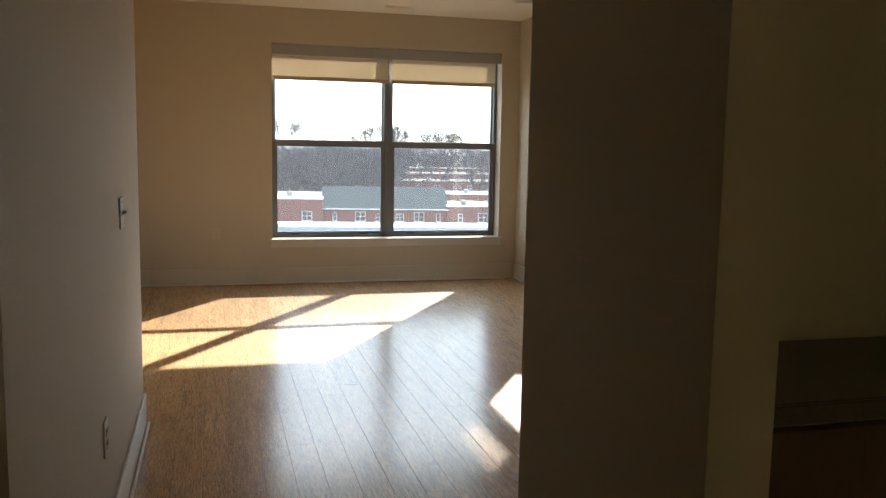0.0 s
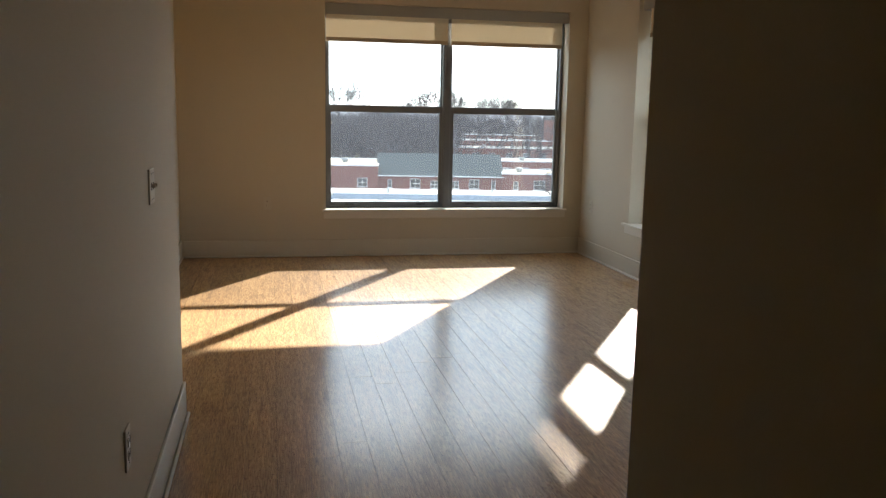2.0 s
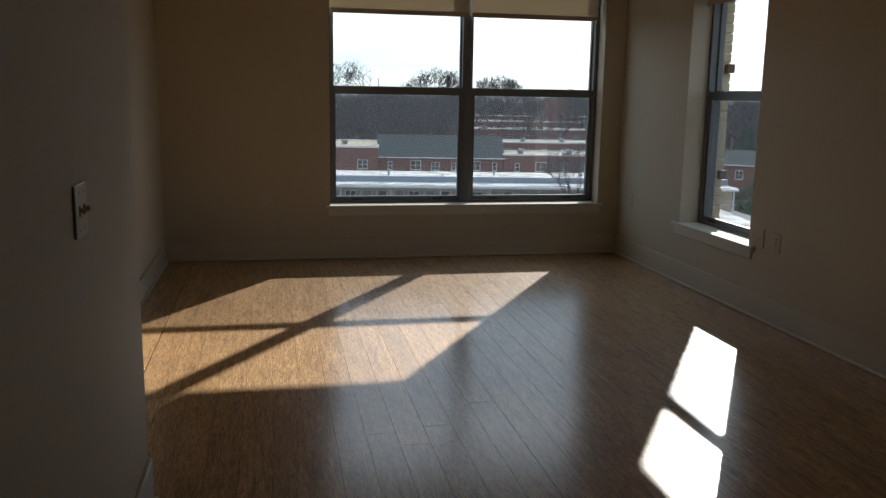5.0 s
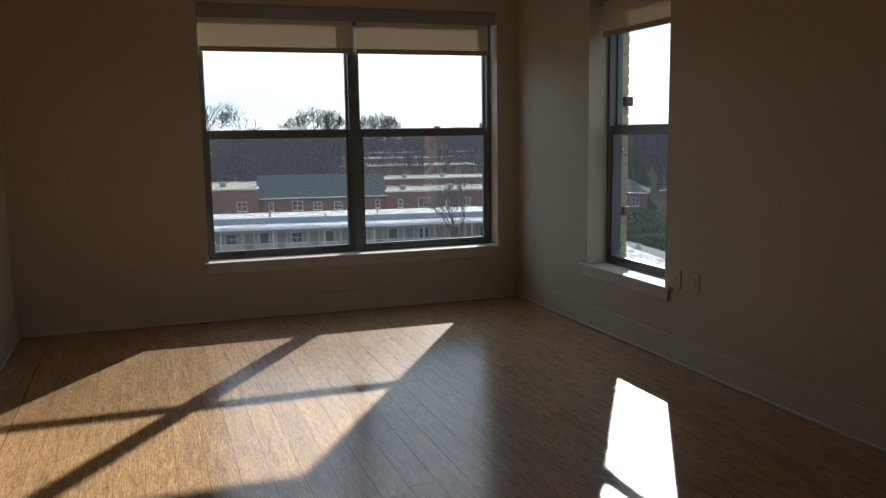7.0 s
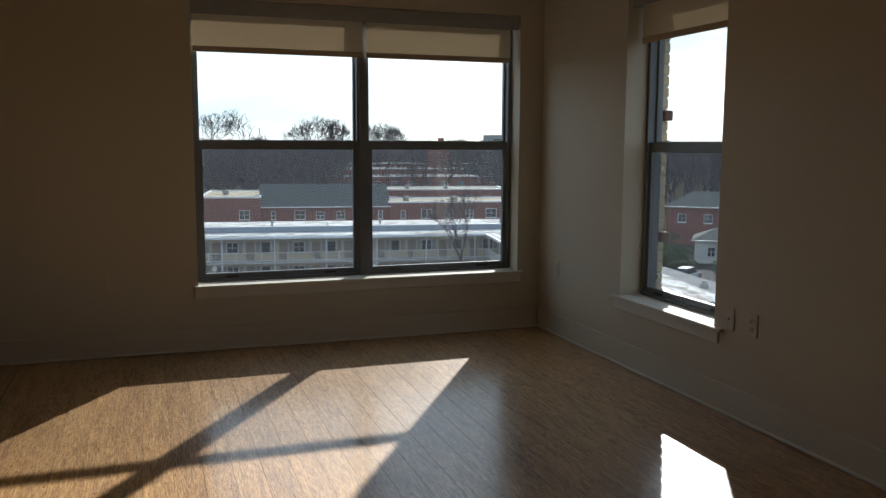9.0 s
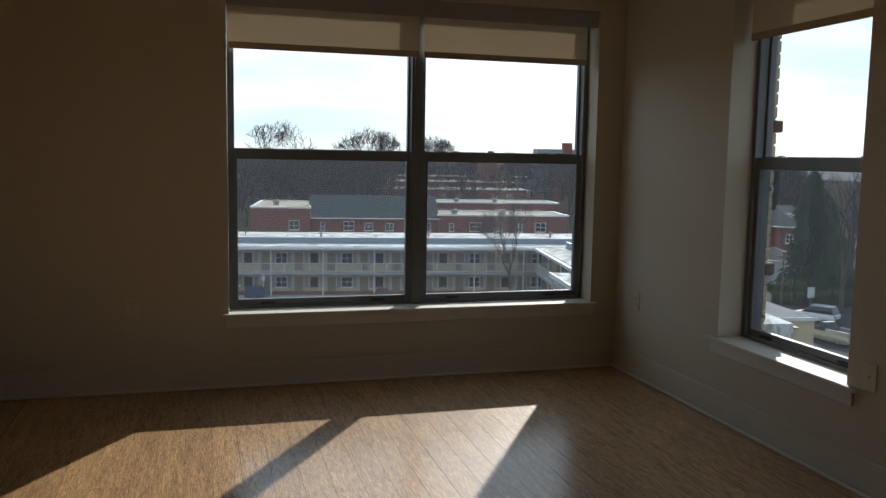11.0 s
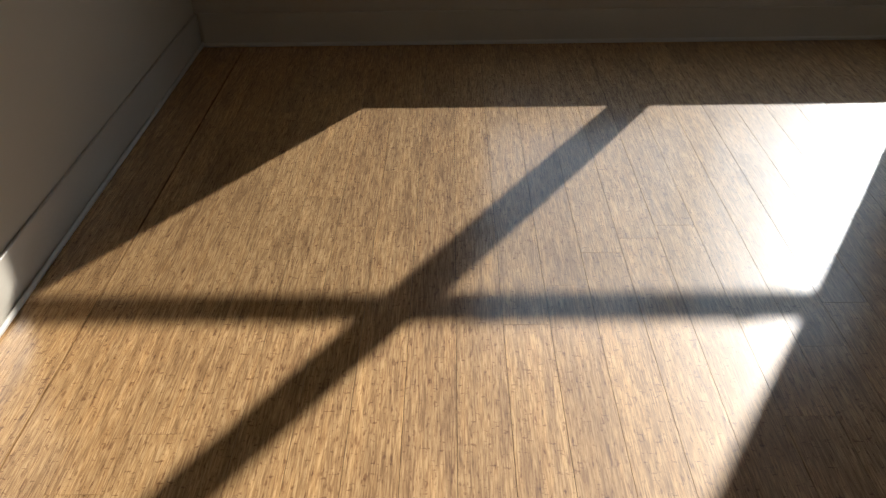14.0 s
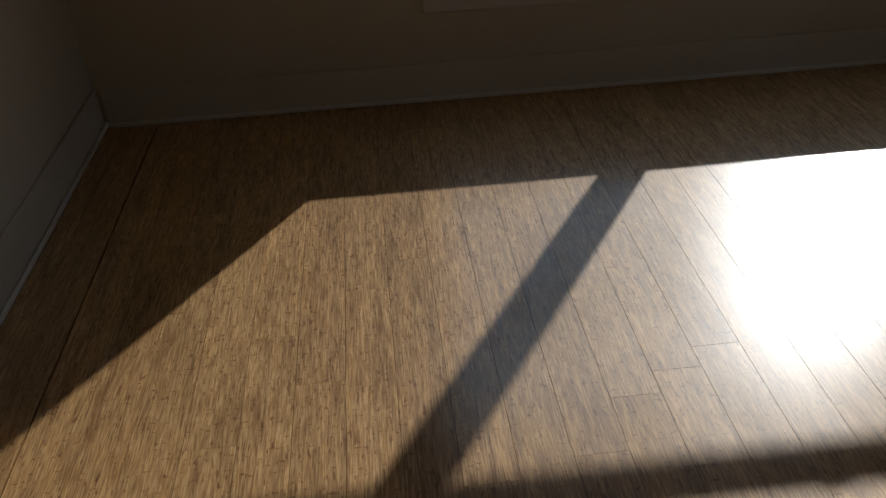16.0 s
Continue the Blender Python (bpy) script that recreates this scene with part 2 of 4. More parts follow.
wall("wall_passage_north", [(-1.6, XL - 0.2, HY0, HY0 + 0.12, 0, ZC)], "beige painted end wall of the side passage")
bm = bmesh.new()
box(bm, -1.6, XO, -2.2, YO, ZC, ZC + 0.25)
tagged(part("ceiling", bm, CEIL), "plain off-white painted ceiling", "ceiling", kind="structure")

bm = bmesh.new()
box(bm, -1.6, XO - 0.01, -2.2, YO - 0.01, -14.7, -0.21)
tagged(part("wall_building_below", bm, BUFFBRICK), "buff brick storeys of the apartment house below", "wall", kind="structure")

# ---- baseboards: board with eased top, and a shoe moulding ----
BH, SH = 0.165, 0.02


def baseboard(run, a, b):
    """Runs along 'x' or 'y'; a wall face at run's value, the board standing out by its sign."""
    axis, face, sign = run
    bm = bmesh.new()
    t = 0.014

    def put(d0, d1, z0, z1, bev):
        lo, hi = sorted((face + sign * d0, face + sign * d1))
        if axis == "x":
            box(bm, a, b, lo, hi, z0, z1, bev)
        else:
            box(bm, lo, hi, a, b, z0, z1, bev)
    put(0, t, 0.0, BH, 0.003)
    ob = tagged(part("baseboard", bm, BASE), "cream painted baseboard with a paler shoe moulding", "baseboard", kind="structure")
    bm = bmesh.new()
    put(t, t + 0.016, 0.0, SH, 0.006)
    part("shoe_moulding", bm, TRIM, ob, "thin white shoe moulding")
    return ob


baseboard(("x", YW, -1), XL + 0.03, XR - 0.03)
baseboard(("y", XL, 1), HY1, YW)
baseboard(("y", XR, -1), SY1 + 0.03, YW)
baseboard(("y", HX, 1), HY0, HY1)
baseboard(("y", SX0, -1), SY0, SY1)
baseboard(("x", SY1, 1), SX1, XR - 0.03)
baseboard(("x", HY1, 1), XL + 0.03, HX)


# ---- windows ----
def sash(parent, x0, x1, y, z0, z1, stile, bottom, top, name):
    """A sash with stiles and rails round one pane, its inner face at y."""
    s = 0.038
    bm = bmesh.new()
    box(bm, x0, x0 + stile, y, y + s, z0, z1, 0.003)
    box(bm, x1 - stile, x1, y, y + s, z0, z1, 0.003)
    box(bm, x0 + stile, x1 - stile, y + 0.001, y + s, z0, z0 + bottom, 0.003)
    box(bm, x0 + stile, x1 - stile, y + 0.001, y + s, z1 - top, z1, 0.003)
    ob = part(name, bm, FRAME, parent)
    g = boxpart("pane", GLASS, ob, (x0 + stile - 0.004, x1 - stile + 0.004, y + 0.016, y + 0.022, z0 + bottom - 0.004, z1 - top + 0.004), 0, "clear window glass")
    g.visible_shadow = False
    return ob


def unit(parent, x0, x1, z0, z1, yf, zr):
    """One double-hung unit: frame, upper and lower sash, latches, mesh. yf: the frame's inner face, zr: the top of the meeting rail."""
    bm = bmesh.new()
    box(bm, x0, x0 + 0.028, yf, yf + 0.11, z0, z1, 0.002)
    box(bm, x1 - 0.028, x1, yf, yf + 0.11, z0, z1, 0.002)
    box(bm, x0 + 0.028, x1 - 0.028, yf, yf + 0.11, z1 - 0.03, z1, 0.002)
    box(bm, x0 + 0.028, x1 - 0.028, yf, yf + 0.11, z0, z0 + 0.022, 0.002)
    part("window_frame", bm, FRAME, parent)
    low = sash(parent, x0 + 0.022, x1 - 0.022, yf + 0.015, z0 + 0.018, zr - 0.006, 0.034, 0.042, 0.064, "lower_sash")
    sash(parent, x0 + 0.022, x1 - 0.022, yf + 0.056, zr - 0.05, z1 - 0.02, 0.020, 0.050, 0.04, "upper_sash")
    for f in (0.2, 0.8):
        cx = x0 + (x1 - x0) * f
        bm = bmesh.new()
        box(bm, cx - 0.03, cx + 0.03, yf + 0.018, yf + 0.05, zr - 0.006, zr + 0.001, 0.002)
        box(bm, cx - 0.008, cx + 0.028, yf + 0.024, yf + 0.044, zr + 0.001, zr + 0.006, 0.002)
        part("sash_lock", bm, METAL, low, "small metal sash lock")
        bm = bmesh.new()
        box(bm, cx - 0.045, cx + 0.045, yf + 0.004, yf + 0.016, z0 + 0.03, z0 + 0.043, 0.002)
        part("finger_lift", bm, SLOT, low, "black finger lift")
    bm = bmesh.new()
    box(bm, x0 + 0.028, x1 - 0.028, yf + 0.1, yf + 0.1012, z0 + 0.022, zr - 0.02)
    mesh = part("insect_screen", bm, SCREEN, parent, "fine grey insect screen")
    for z in (z0 + 0.115, zr - 0.19):
        boxpart("screen_clip", PLATE, mesh, (x0 + 0.056, x0 + 0.074, yf + 0.085, yf + 0.0995, z, z + 0.024), 0.002, "small white plastic clip")


def stool(parent, x0, x1, y_in, y_front, z, horn):
    """The inner sill board with horns, and the apron under it."""
    bm = bmesh.new()
    box(bm, x0, x1, y_front + 0.001, y_in, z - 0.022, z, 0)
    box(bm, x0 - horn, x1 + horn, y_front, -0.002, z - 0.022, z + 0.0006, 0.006, 2)
    part("window_sill", bm, TRIM, parent, "white painted sill board")
    bm = bmesh.new()
    box(bm, x0 - horn * 0.6, x1 + horn * 0.6, -0.016, -0.001, z - 0.09, z - 0.0225, 0.004)
    part("apron", bm, TRIM, parent)


def blind(m, x0, x1, y, ztop, zbot, label, fabric=None):
    """A roller blind pulled a third of the way: fabric with a hem bar."""
    ob = thing("roller_blind", m, label, "blind", "roller blinds in the windows")
    bm = bmesh.new()
    box(bm, x0, x1, y, y + 0.0016, zbot + 0.02, ztop)
    part("fabric", bm, fabric or FABRIC, ob)
    bm = bmesh.new()
    box(bm, x0, x1, y - 0.005, y + 0.007, zbot, zbot + 0.04, 0.004)
    part("hem_bar", bm, HEM, ob, "brown fabric-covered hem bar")
    return ob


def valance(m, spans, y0, y1, z0, z1):
    ob = thing("blind_valance", m, "grey metal valance box over the roller blinds", "valance", "valances over the windows")
    for a, b in spans:
        bm = bmesh.new()
        box(bm, a, b, y0, y0 + 0.006, z0, z1, 0.002)
        box(bm, a, b, y0 + 0.006, y1, z1 - 0.006, z1, 0.001)
        box(bm, a, a + 0.003, y0 + 0.006, y1, z0, z1 - 0.006)
        box(bm, b - 0.003, b, y0 + 0.006, y1, z0, z1 - 0.006)
        part("fascia", bm, VALANCE, ob)


SILL = 0.467
mA = pose(0, YW, 0)                 # local y runs outwards
win_a = thing("window_1", mA, "wide double sash window with dark metal frames", "window", kind="structure")
MID = 2.013
unit(win_a, WX0 + 0.008, MID - 0.018, SILL, WZ1, 0.147, 1.494)
unit(win_a, MID + 0.018, WX1 - 0.008, SILL, WZ1, 0.147, 1.494)
boxpart("mullion_cover", FRAME, win_a, (MID - 0.03, MID + 0.03, 0.134, 0.25, SILL, WZ1), 0.003)
stool(win_a, WX0, WX1, 0.148, -0.034, SILL, 0.035)
blind(mA, WX0 + 0.012, MID - 0.012, 0.10, 2.42, 2.10, "cream fabric roller blind, lowered a little")
blind(mA, MID + 0.02, WX1 - 0.045, 0.10, 2.42, 2.10, "cream fabric roller blind, lowered a little")
valance(mA, [(WX0 + 0.001, MID - 0.003), (MID - 0.001, WX1 - 0.002)], 0.035, 0.16, 2.348, 2.452)

mB = pose(XR, RY1, 0, 0, 0, -90)    # local x runs towards the hall, local y outwards
W2 = RY1 - RY0
win_b = thing("window_2", mB, "narrow sash window with a dark metal frame", "window", kind="structure")
unit(win_b, 0.004, W2 - 0.008, SILL, WZ1, 0.155, 1.492)
stool(win_b, 0, W2, 0.156, -0.034, SILL, 0.09)
blind(mB, 0.02, W2 - 0.02, 0.10, 2.42, 2.12, "cream fabric roller blind, lowered a little")
valance(mB, [(0.002, W2 - 0.002)], 0.035, 0.16, 2.348, 2.452)

# added light source out of view: its warm blind brightens kitchen and hall
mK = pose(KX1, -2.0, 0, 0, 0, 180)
fill_win = thing("fill_window", mK, "unseen dark-framed sash window added to light the kitchen", "window", kind="structure")
unit(fill_win, 0.006, KX1 - KX0 - 0.006, KZ0, KZ1, 0.06, 1.6)
blind(mK, 0.01, KX1 - KX0 - 0.01, 0.03, KZ1 - 0.005, KZ0 + 0.03, "thin cream roller blind, drawn down to warm the added window's light", FILL_FABRIC)

# outer brick jamb beside the narrow window, with two rusty clips
jamb = thing("brick_jamb", pose(XO, RY1 + 0.125, 0), "buff brick jamb outside the narrow window", "brick jamb", kind="structure")
boxpart("mortar", MORTAR, jamb, (0.0, 0.165, 0.066, 0.5, -0.2, 3.0))
rb = random.Random(4)
for i in range(40):
    z = -0.18 + i * 0.076
    d = rb.uniform(-0.004, 0.006)
    boxpart("brick", BUFFBRICK, jamb, (0.0, 0.175 + d, 0.06 + d, 0.26 if i % 2 else 0.16, z, z + 0.065), 0.005)
for z in (0.83, 1.67):
    boxpart("clip", RUST, jamb, (0.12, 0.19, 0.02, 0.07, z - 0.035, z + 0.035), 0.008, "rusty metal clip")


shade = thing("sun_shade", pose(XO, 0, 0), "dark metal sun shade bar on brackets outside the narrow window", "sun shade", kind="structure")
for z0, z1 in ((2.25, 2.452), (2.47, 2.527), (2.542, 2.62)):
    boxpart("louvre", FRAME, shade, (0.333, 0.348, RY0 - 0.5, RY1 + 0.6, z0, z1), 0.004)
for y in (RY0 - 0.42, RY1 + 0.5):
    boxpart("bracket", FRAME, shade, (0.0, 0.31, y, y + 0.03, 2.28, 2.33), 0.004)
    boxpart("upright", FRAME, shade, (0.311, 0.3325, y, y + 0.03, 2.26, 2.61), 0.004)


# ---- switches and outlets ----
def plate(name, m, width, height, label, category, kind):
    """A wall plate in local x (across) and z, standing out along -y."""
    ob = thing(name, m, label, category, "wall plates")
    bm = bmesh.new()
    box(bm, -width / 2, width / 2, -0.007, 0.0, -height / 2, height / 2, 0.003, 2)
    part("cover_plate", bm, PLATE, ob)
    xs = [0] if width < 0.1 else [-0.023, 0.023]
    for x in xs:
        if kind == "toggle":
            boxpart("slot", SLOT, ob, (x - 0.006, x + 0.006, -0.0078, -0.006, -0.013, 0.013))
            bm = bmesh.new()
            box(bm, x - 0.004, x + 0.004, -0.022, -0.006, -0.004, 0.008, 0.002)
            part("toggle", bm, PLATE, ob, "small ivory toggle")
        elif kind == "outlet":
            for z in (-0.02, 0.02):
                bm = bmesh.new()
                box(bm, x - 0.017, x + 0.017, -0.009, -0.006, z - 0.014, z + 0.014, 0.004)
                part("socket", bm, PLATE, ob)
                for dx in (-0.006, 0.006):
                    boxpart("slot", SLOT, ob, (x + dx - 0.001, x + dx + 0.001, -0.0097, -0.008, z - 0.004, z + 0.006))
        else:
            bm = bmesh.new()
            rod(bm, (x, -0.016, 0), (x, -0.006, 0), 0.005)
            part("jack", bm, METAL, ob, "small metal jack")
    for z in (-height * 0.36, height * 0.36):
        for x in xs:
            bm = bmesh.new()
            rod(bm, (x, -0.0085, z), (x, -0.006, z), 0.003, sides=8)
            part("screw", bm, METAL, ob)
    return ob


plate("light_switch", pose(HX, 3.746, 1.15, 0, 0, 90), 0.118, 0.124, "ivory double toggle light switch on the hall wall", "switch", "toggle")
plate("power_outlet", pose(HX, 3.067, 0.454, 0, 0, 90), 0.078, 0.124, "ivory double power outlet on the hall wall", "outlet", "outlet")
plate("power_outlet", pose(0.213, YW, 0.528), 0.078, 0.124, "ivory double power outlet under the wide window's wall", "outlet", "outlet")
plate("power_outlet", pose(XR, 8.69, 0.517, 0, 0, -90), 0.078, 0.124, "ivory double power outlet by the room's corner", "outlet", "outlet")
plate("cable_outlet", pose(XR, 6.615, 0.534, 0, 0, -90), 0.078, 0.124, "ivory cable outlet with a metal jack", "outlet", "jack")
plate("power_outlet", pose(XR, 6.43, 0.533, 0, 0, -90), 0.078, 0.124, "ivory double power outlet beside the cable outlet", "outlet", "outlet")


# ---- ceiling fittings ----
def ceiling_vent(x, y, w, d, label):
    ob = thing("ceiling_vent", pose(x, y, ZC), label, "vent", "ceiling vents")
    bm = bmesh.new()
    for a in ((-w / 2, w / 2, -d / 2, -d / 2 + 0.018), (-w / 2, w / 2, d / 2 - 0.018, d / 2), (-w / 2, -w / 2 + 0.018, -d / 2 + 0.018, d / 2 - 0.018), (w / 2 - 0.018, w / 2, -d / 2 + 0.018, d / 2 - 0.018)):
        box(bm, *a, -0.008, 0.0, 0.002)
    part("frame", bm, CEIL, ob)
    boxpart("backing", SLOT, ob, (-w / 2 + 0.018, w / 2 - 0.018, -d / 2 + 0.018, d / 2 - 0.018, -0.002, 0.0))
    n = max(2, int(d / 0.022) - 1)
    for i in range(n):
        yy = -d / 2 + 0.02 + (d - 0.04) * (i + 0.5) / n
        boxpart("slat", CEIL, ob, (-w / 2 + 0.018, w / 2 - 0.018, yy - 0.004, yy + 0.002, -0.007, -0.002))


ceiling_vent(1.985, 8.56, 0.27, 0.11, "slotted white air vent in the ceiling")
ceiling_vent(3.10, 7.80, 0.32, 0.20, "square white air vent in the ceiling")

# ---- kitchen counter in the dark beside the hall ----
cab = thing("base_cabinet", pose(1.13, 1.5, 0), "dark veneered base cabinet in the unlit kitchen", "cabinet")
boxpart("body", CABINET, cab, (0.0, 2.2, 0.0, 0.43, 0.0, 0.93), 0.003)
for i in range(4):
    boxpart("door", CABINET, cab, (0.01 + i * 0.55, 0.54 + i * 0.55, -0.02, -0.001, 0.1, 0.91), 0.004)
top = thing("worktop", pose(1.13, 1.5, 0.931), "dark stone worktop on the base cabinet", "worktop")
boxpart("slab", WORKTOP, top, (0.0, 2.25, -0.03, 0.435, 0.0, 0.035), 0.004)
boxpart("edge", WORKTOP, top, (0.0, 2.25, -0.042, -0.031, -0.006, 0.034), 0.003)

# ======== outside, five storeys below ========
GZ = -14.7
TW = -8.9                                   # the neighbourhood stands turned by this
REDBRICK = material("red_brick", (0.20, 0.092, 0.077), 0.9, spread=0.22, scale=0.8, fine=9, bump=0.1, spec=0.08)
CREAM = material("cream_stucco", (0.50, 0.40, 0.275), 0.9, spread=0.07, scale=0.5, fine=8)
WHITEMETAL = material("white_roof_edge", (0.70, 0.72, 0.74), 0.5, spread=0.08, scale=0.6, fine=6)
WHITEROOF = material("pale_membrane_roof", (0.47, 0.46, 0.455), 0.85, spread=0.5, scale=0.45, fine=2.5, stretch=(1, 1.6, 1), spec=0.08)
for nd in WHITEROOF.node_tree.nodes:
    if nd.bl_idname == "ShaderNodeValToRGB":        # dirt and ponding marks on the pale sheet
        nd.color_ramp.elements[0].position, nd.color_ramp.elements[1].position = 0.43, 0.52
        nd.color_ramp.elements[0].color, nd.color_ramp.elements[1].color = (0.25, 0.215, 0.19, 1), (0.68, 0.67, 0.66, 1)
SHOPROOF = material("grey_membrane_roof", (0.21, 0.215, 0.22), 0.9, spread=0.3, scale=0.5, fine=3, spec=0.08)
GREYROOF = material("blue_grey_canopy_roof", (0.24, 0.28, 0.34), 0.6, spread=0.15, scale=0.4, fine=3)
TANROOF = material("tan_gravel_roof", (0.40, 0.34, 0.25), 0.95, spread=0.15, scale=0.5, fine=10, spec=0.08)
SHINGLE = material("grey_shingles", (0.07, 0.080, 0.080), 0.85, spread=0.14, scale=0.5, fine=5, stretch=(0.6, 1, 3), spec=0.08)
DOORMAT = material("taupe_door_paint", (0.22, 0.18, 0.14), 0.6, spread=0.1)
SHUTTER = material("grey_shutter_paint", (0.24, 0.25, 0.25), 0.7, spread=0.1)
DARKGLASS = material("dark_window_glass", (0.03, 0.035, 0.045), 0.08, spread=0.2)
WHITEPAINT = material("white_outdoor_paint", (0.68, 0.69, 0.68), 0.6, spread=0.05)
ASPHALT = material("worn_asphalt", (0.055, 0.056, 0.06), 0.9, spread=0.25, scale=0.25, fine=9, bump=0.1, spec=0.08)
LINE = material("road_marking", (0.6, 0.6, 0.58), 0.8, spread=0.1)
GRASS = material("winter_grass_and_soil", (0.05, 0.046, 0.036), 1.0, spread=0.45, scale=0.06, fine=1.2, bump=0.0, spec=0.0)
CONCRETE = material("pale_concrete", (0.42, 0.41, 0.39), 0.9, spread=0.12, scale=0.5, fine=5)
BARK = material("grey_brown_bark", (0.10, 0.085, 0.075), 0.95, spread=0.25, scale=3, fine=30, spec=0.08)
TWIG = material("bare_twigs", (0.068, 0.061, 0.064), 0.95, spread=0.25, scale=1, fine=8, spec=0.08)
NEEDLE = material("dark_evergreen_needles", (0.035, 0.055, 0.032), 0.9, spread=0.4, scale=1.2, fine=9, spec=0.08)
HEDGE = material("evergreen_hedge_leaves", (0.045, 0.075, 0.03), 0.9, spread=0.4, scale=1.2, fine=9, spec=0.08)
HILL = material("far_wooded_hills", (0.085, 0.09, 0.105), 1.0, spread=0.15, scale=0.01, fine=0.08, bump=0, spec=0.08)
REDCAR = material("dark_red_car_paint", (0.22, 0.018, 0.015), 0.25, 0.2, 0.05, coat=0.5)
WHITECAR = material("white_car_paint", (0.75, 0.76, 0.78), 0.25, 0.0, 0.03, coat=0.5)
SILVERCAR = material("pale_grey_car_paint", (0.42, 0.43, 0.43), 0.3, 0.4, 0.05, coat=0.5)
TYRE = material("tyre_rubber", (0.02, 0.02, 0.02), 0.8)
BLUEBIN = material("blue_bin_paint", (0.025, 0.05, 0.11), 0.6, spread=0.2)
BEIGEWALL = material("beige_render", (0.62, 0.50, 0.33), 0.9, spread=0.08, scale=0.6, fine=6)
WOODPOLE = material("weathered_pole", (0.11, 0.095, 0.08), 0.9, spread=0.2)
TAILLAMP = material("red_tail_lamp", (0.30, 0.01, 0.01), 0.2)

bm = bmesh.new()
bmesh.ops.create_grid(bm, x_segments=40, y_segments=40, size=2600)
for v in bm.verts:
    d = v.co.length
    v.co.z = GZ + (max(0, d - 420) * 0.006 if d < 2200 else 10)
tagged(part("ground", bm, GRASS), "winter grass and soil of the neighbourhood", "ground", kind="structure")


def slab(name, label, category, m, dims, mat):
    bm = bmesh.new()
    box(bm, *dims)
    ob = tagged(part(name, bm, mat), label, category, kind="structure")
    ob.matrix_world = m
    return ob


MC = pose(35.0, 94.3, GZ, 0, 0, TW)          # inner corner of the motel's yard; local x to the right along the main range
MW = pose(37.7, 93.8, GZ, 0, 0, TW - 92)     # its wing, local x towards us
slab("pavement_lot", "dark asphalt parking lot of the motel", "parking lot", MC, (-75, -0.3, -75, -0.6, -0.3, 0.03), ASPHALT)
slab("road_east", "asphalt side street with parked cars", "road", pose(58, 74, GZ, 0, 0, TW - 12), (-5, 18, -45, 24, -0.3, 0.035), ASPHALT)
slab("pavement_walk", "pale concrete walk along the motel", "pavement", MC, (-75, 19, -0.6, 2.0, -0.3, 0.14), CONCRETE)
for i in range(15):
    q = thing("parking_line", MC @ pose(-30.5 + i * 3.02, -0.9, 0.036), "white painted parking bay line on asphalt", "road marking", "parking bay lines")
    bm = bmesh.new()
    box(bm, -0.06, 0.06, -5.6, 0, 0, 0.004)
    part("paint", bm, LINE, q)
slab("pavement_island", "planted island with a pale kerb", "pavement", MC, (-9.5, -0.5, -9, -0.62, -0.3, 0.15), GRASS)
slab("kerb", "pale kerb round the planted island", "kerb", MC, (-9.75, -9.5, -9, -0.62, -0.3, 0.19), CONCRETE)


def outer_window(parent, x, y, z, w, h, bars=1, rail=True, mat=None, f=0.07):
    """A sash window on a facade facing local -y: frame, pane, bars."""
    bm = bmesh.new()
    for a in ((x - w / 2, x - w / 2 + f, z, z + h), (x + w / 2 - f, x + w / 2, z, z + h), (x - w / 2 + f, x + w / 2 - f, z, z + f), (x - w / 2 + f, x + w / 2 - f, z + h - f, z + h)):
        box(bm, a[0], a[1], y - 0.07, y, a[2], a[3])
    for i in range(bars):
        c = x - w / 2 + w * (i + 1) / (bars + 1)
        box(bm, c - f / 2, c + f / 2, y - 0.06, y, z + f, z + h - f)
    if rail:
        box(bm, x - w / 2 + f, x + w / 2 - f, y - 0.055, y, z + h / 2 - f / 2, z + h / 2 + f / 2)
    box(bm, x - w / 2 - 0.08, x + w / 2 + 0.08, y - 0.12, y, z - 0.07, z)
    ob = part("window", bm, mat or WHITEPAINT, parent)
    bm = bmesh.new()
    box(bm, x - w / 2 + f, x + w / 2 - f, y - 0.03, y - 0.005, z + f, z + h - f)
    part("pane", bm, DARKGLASS, ob)
    return ob


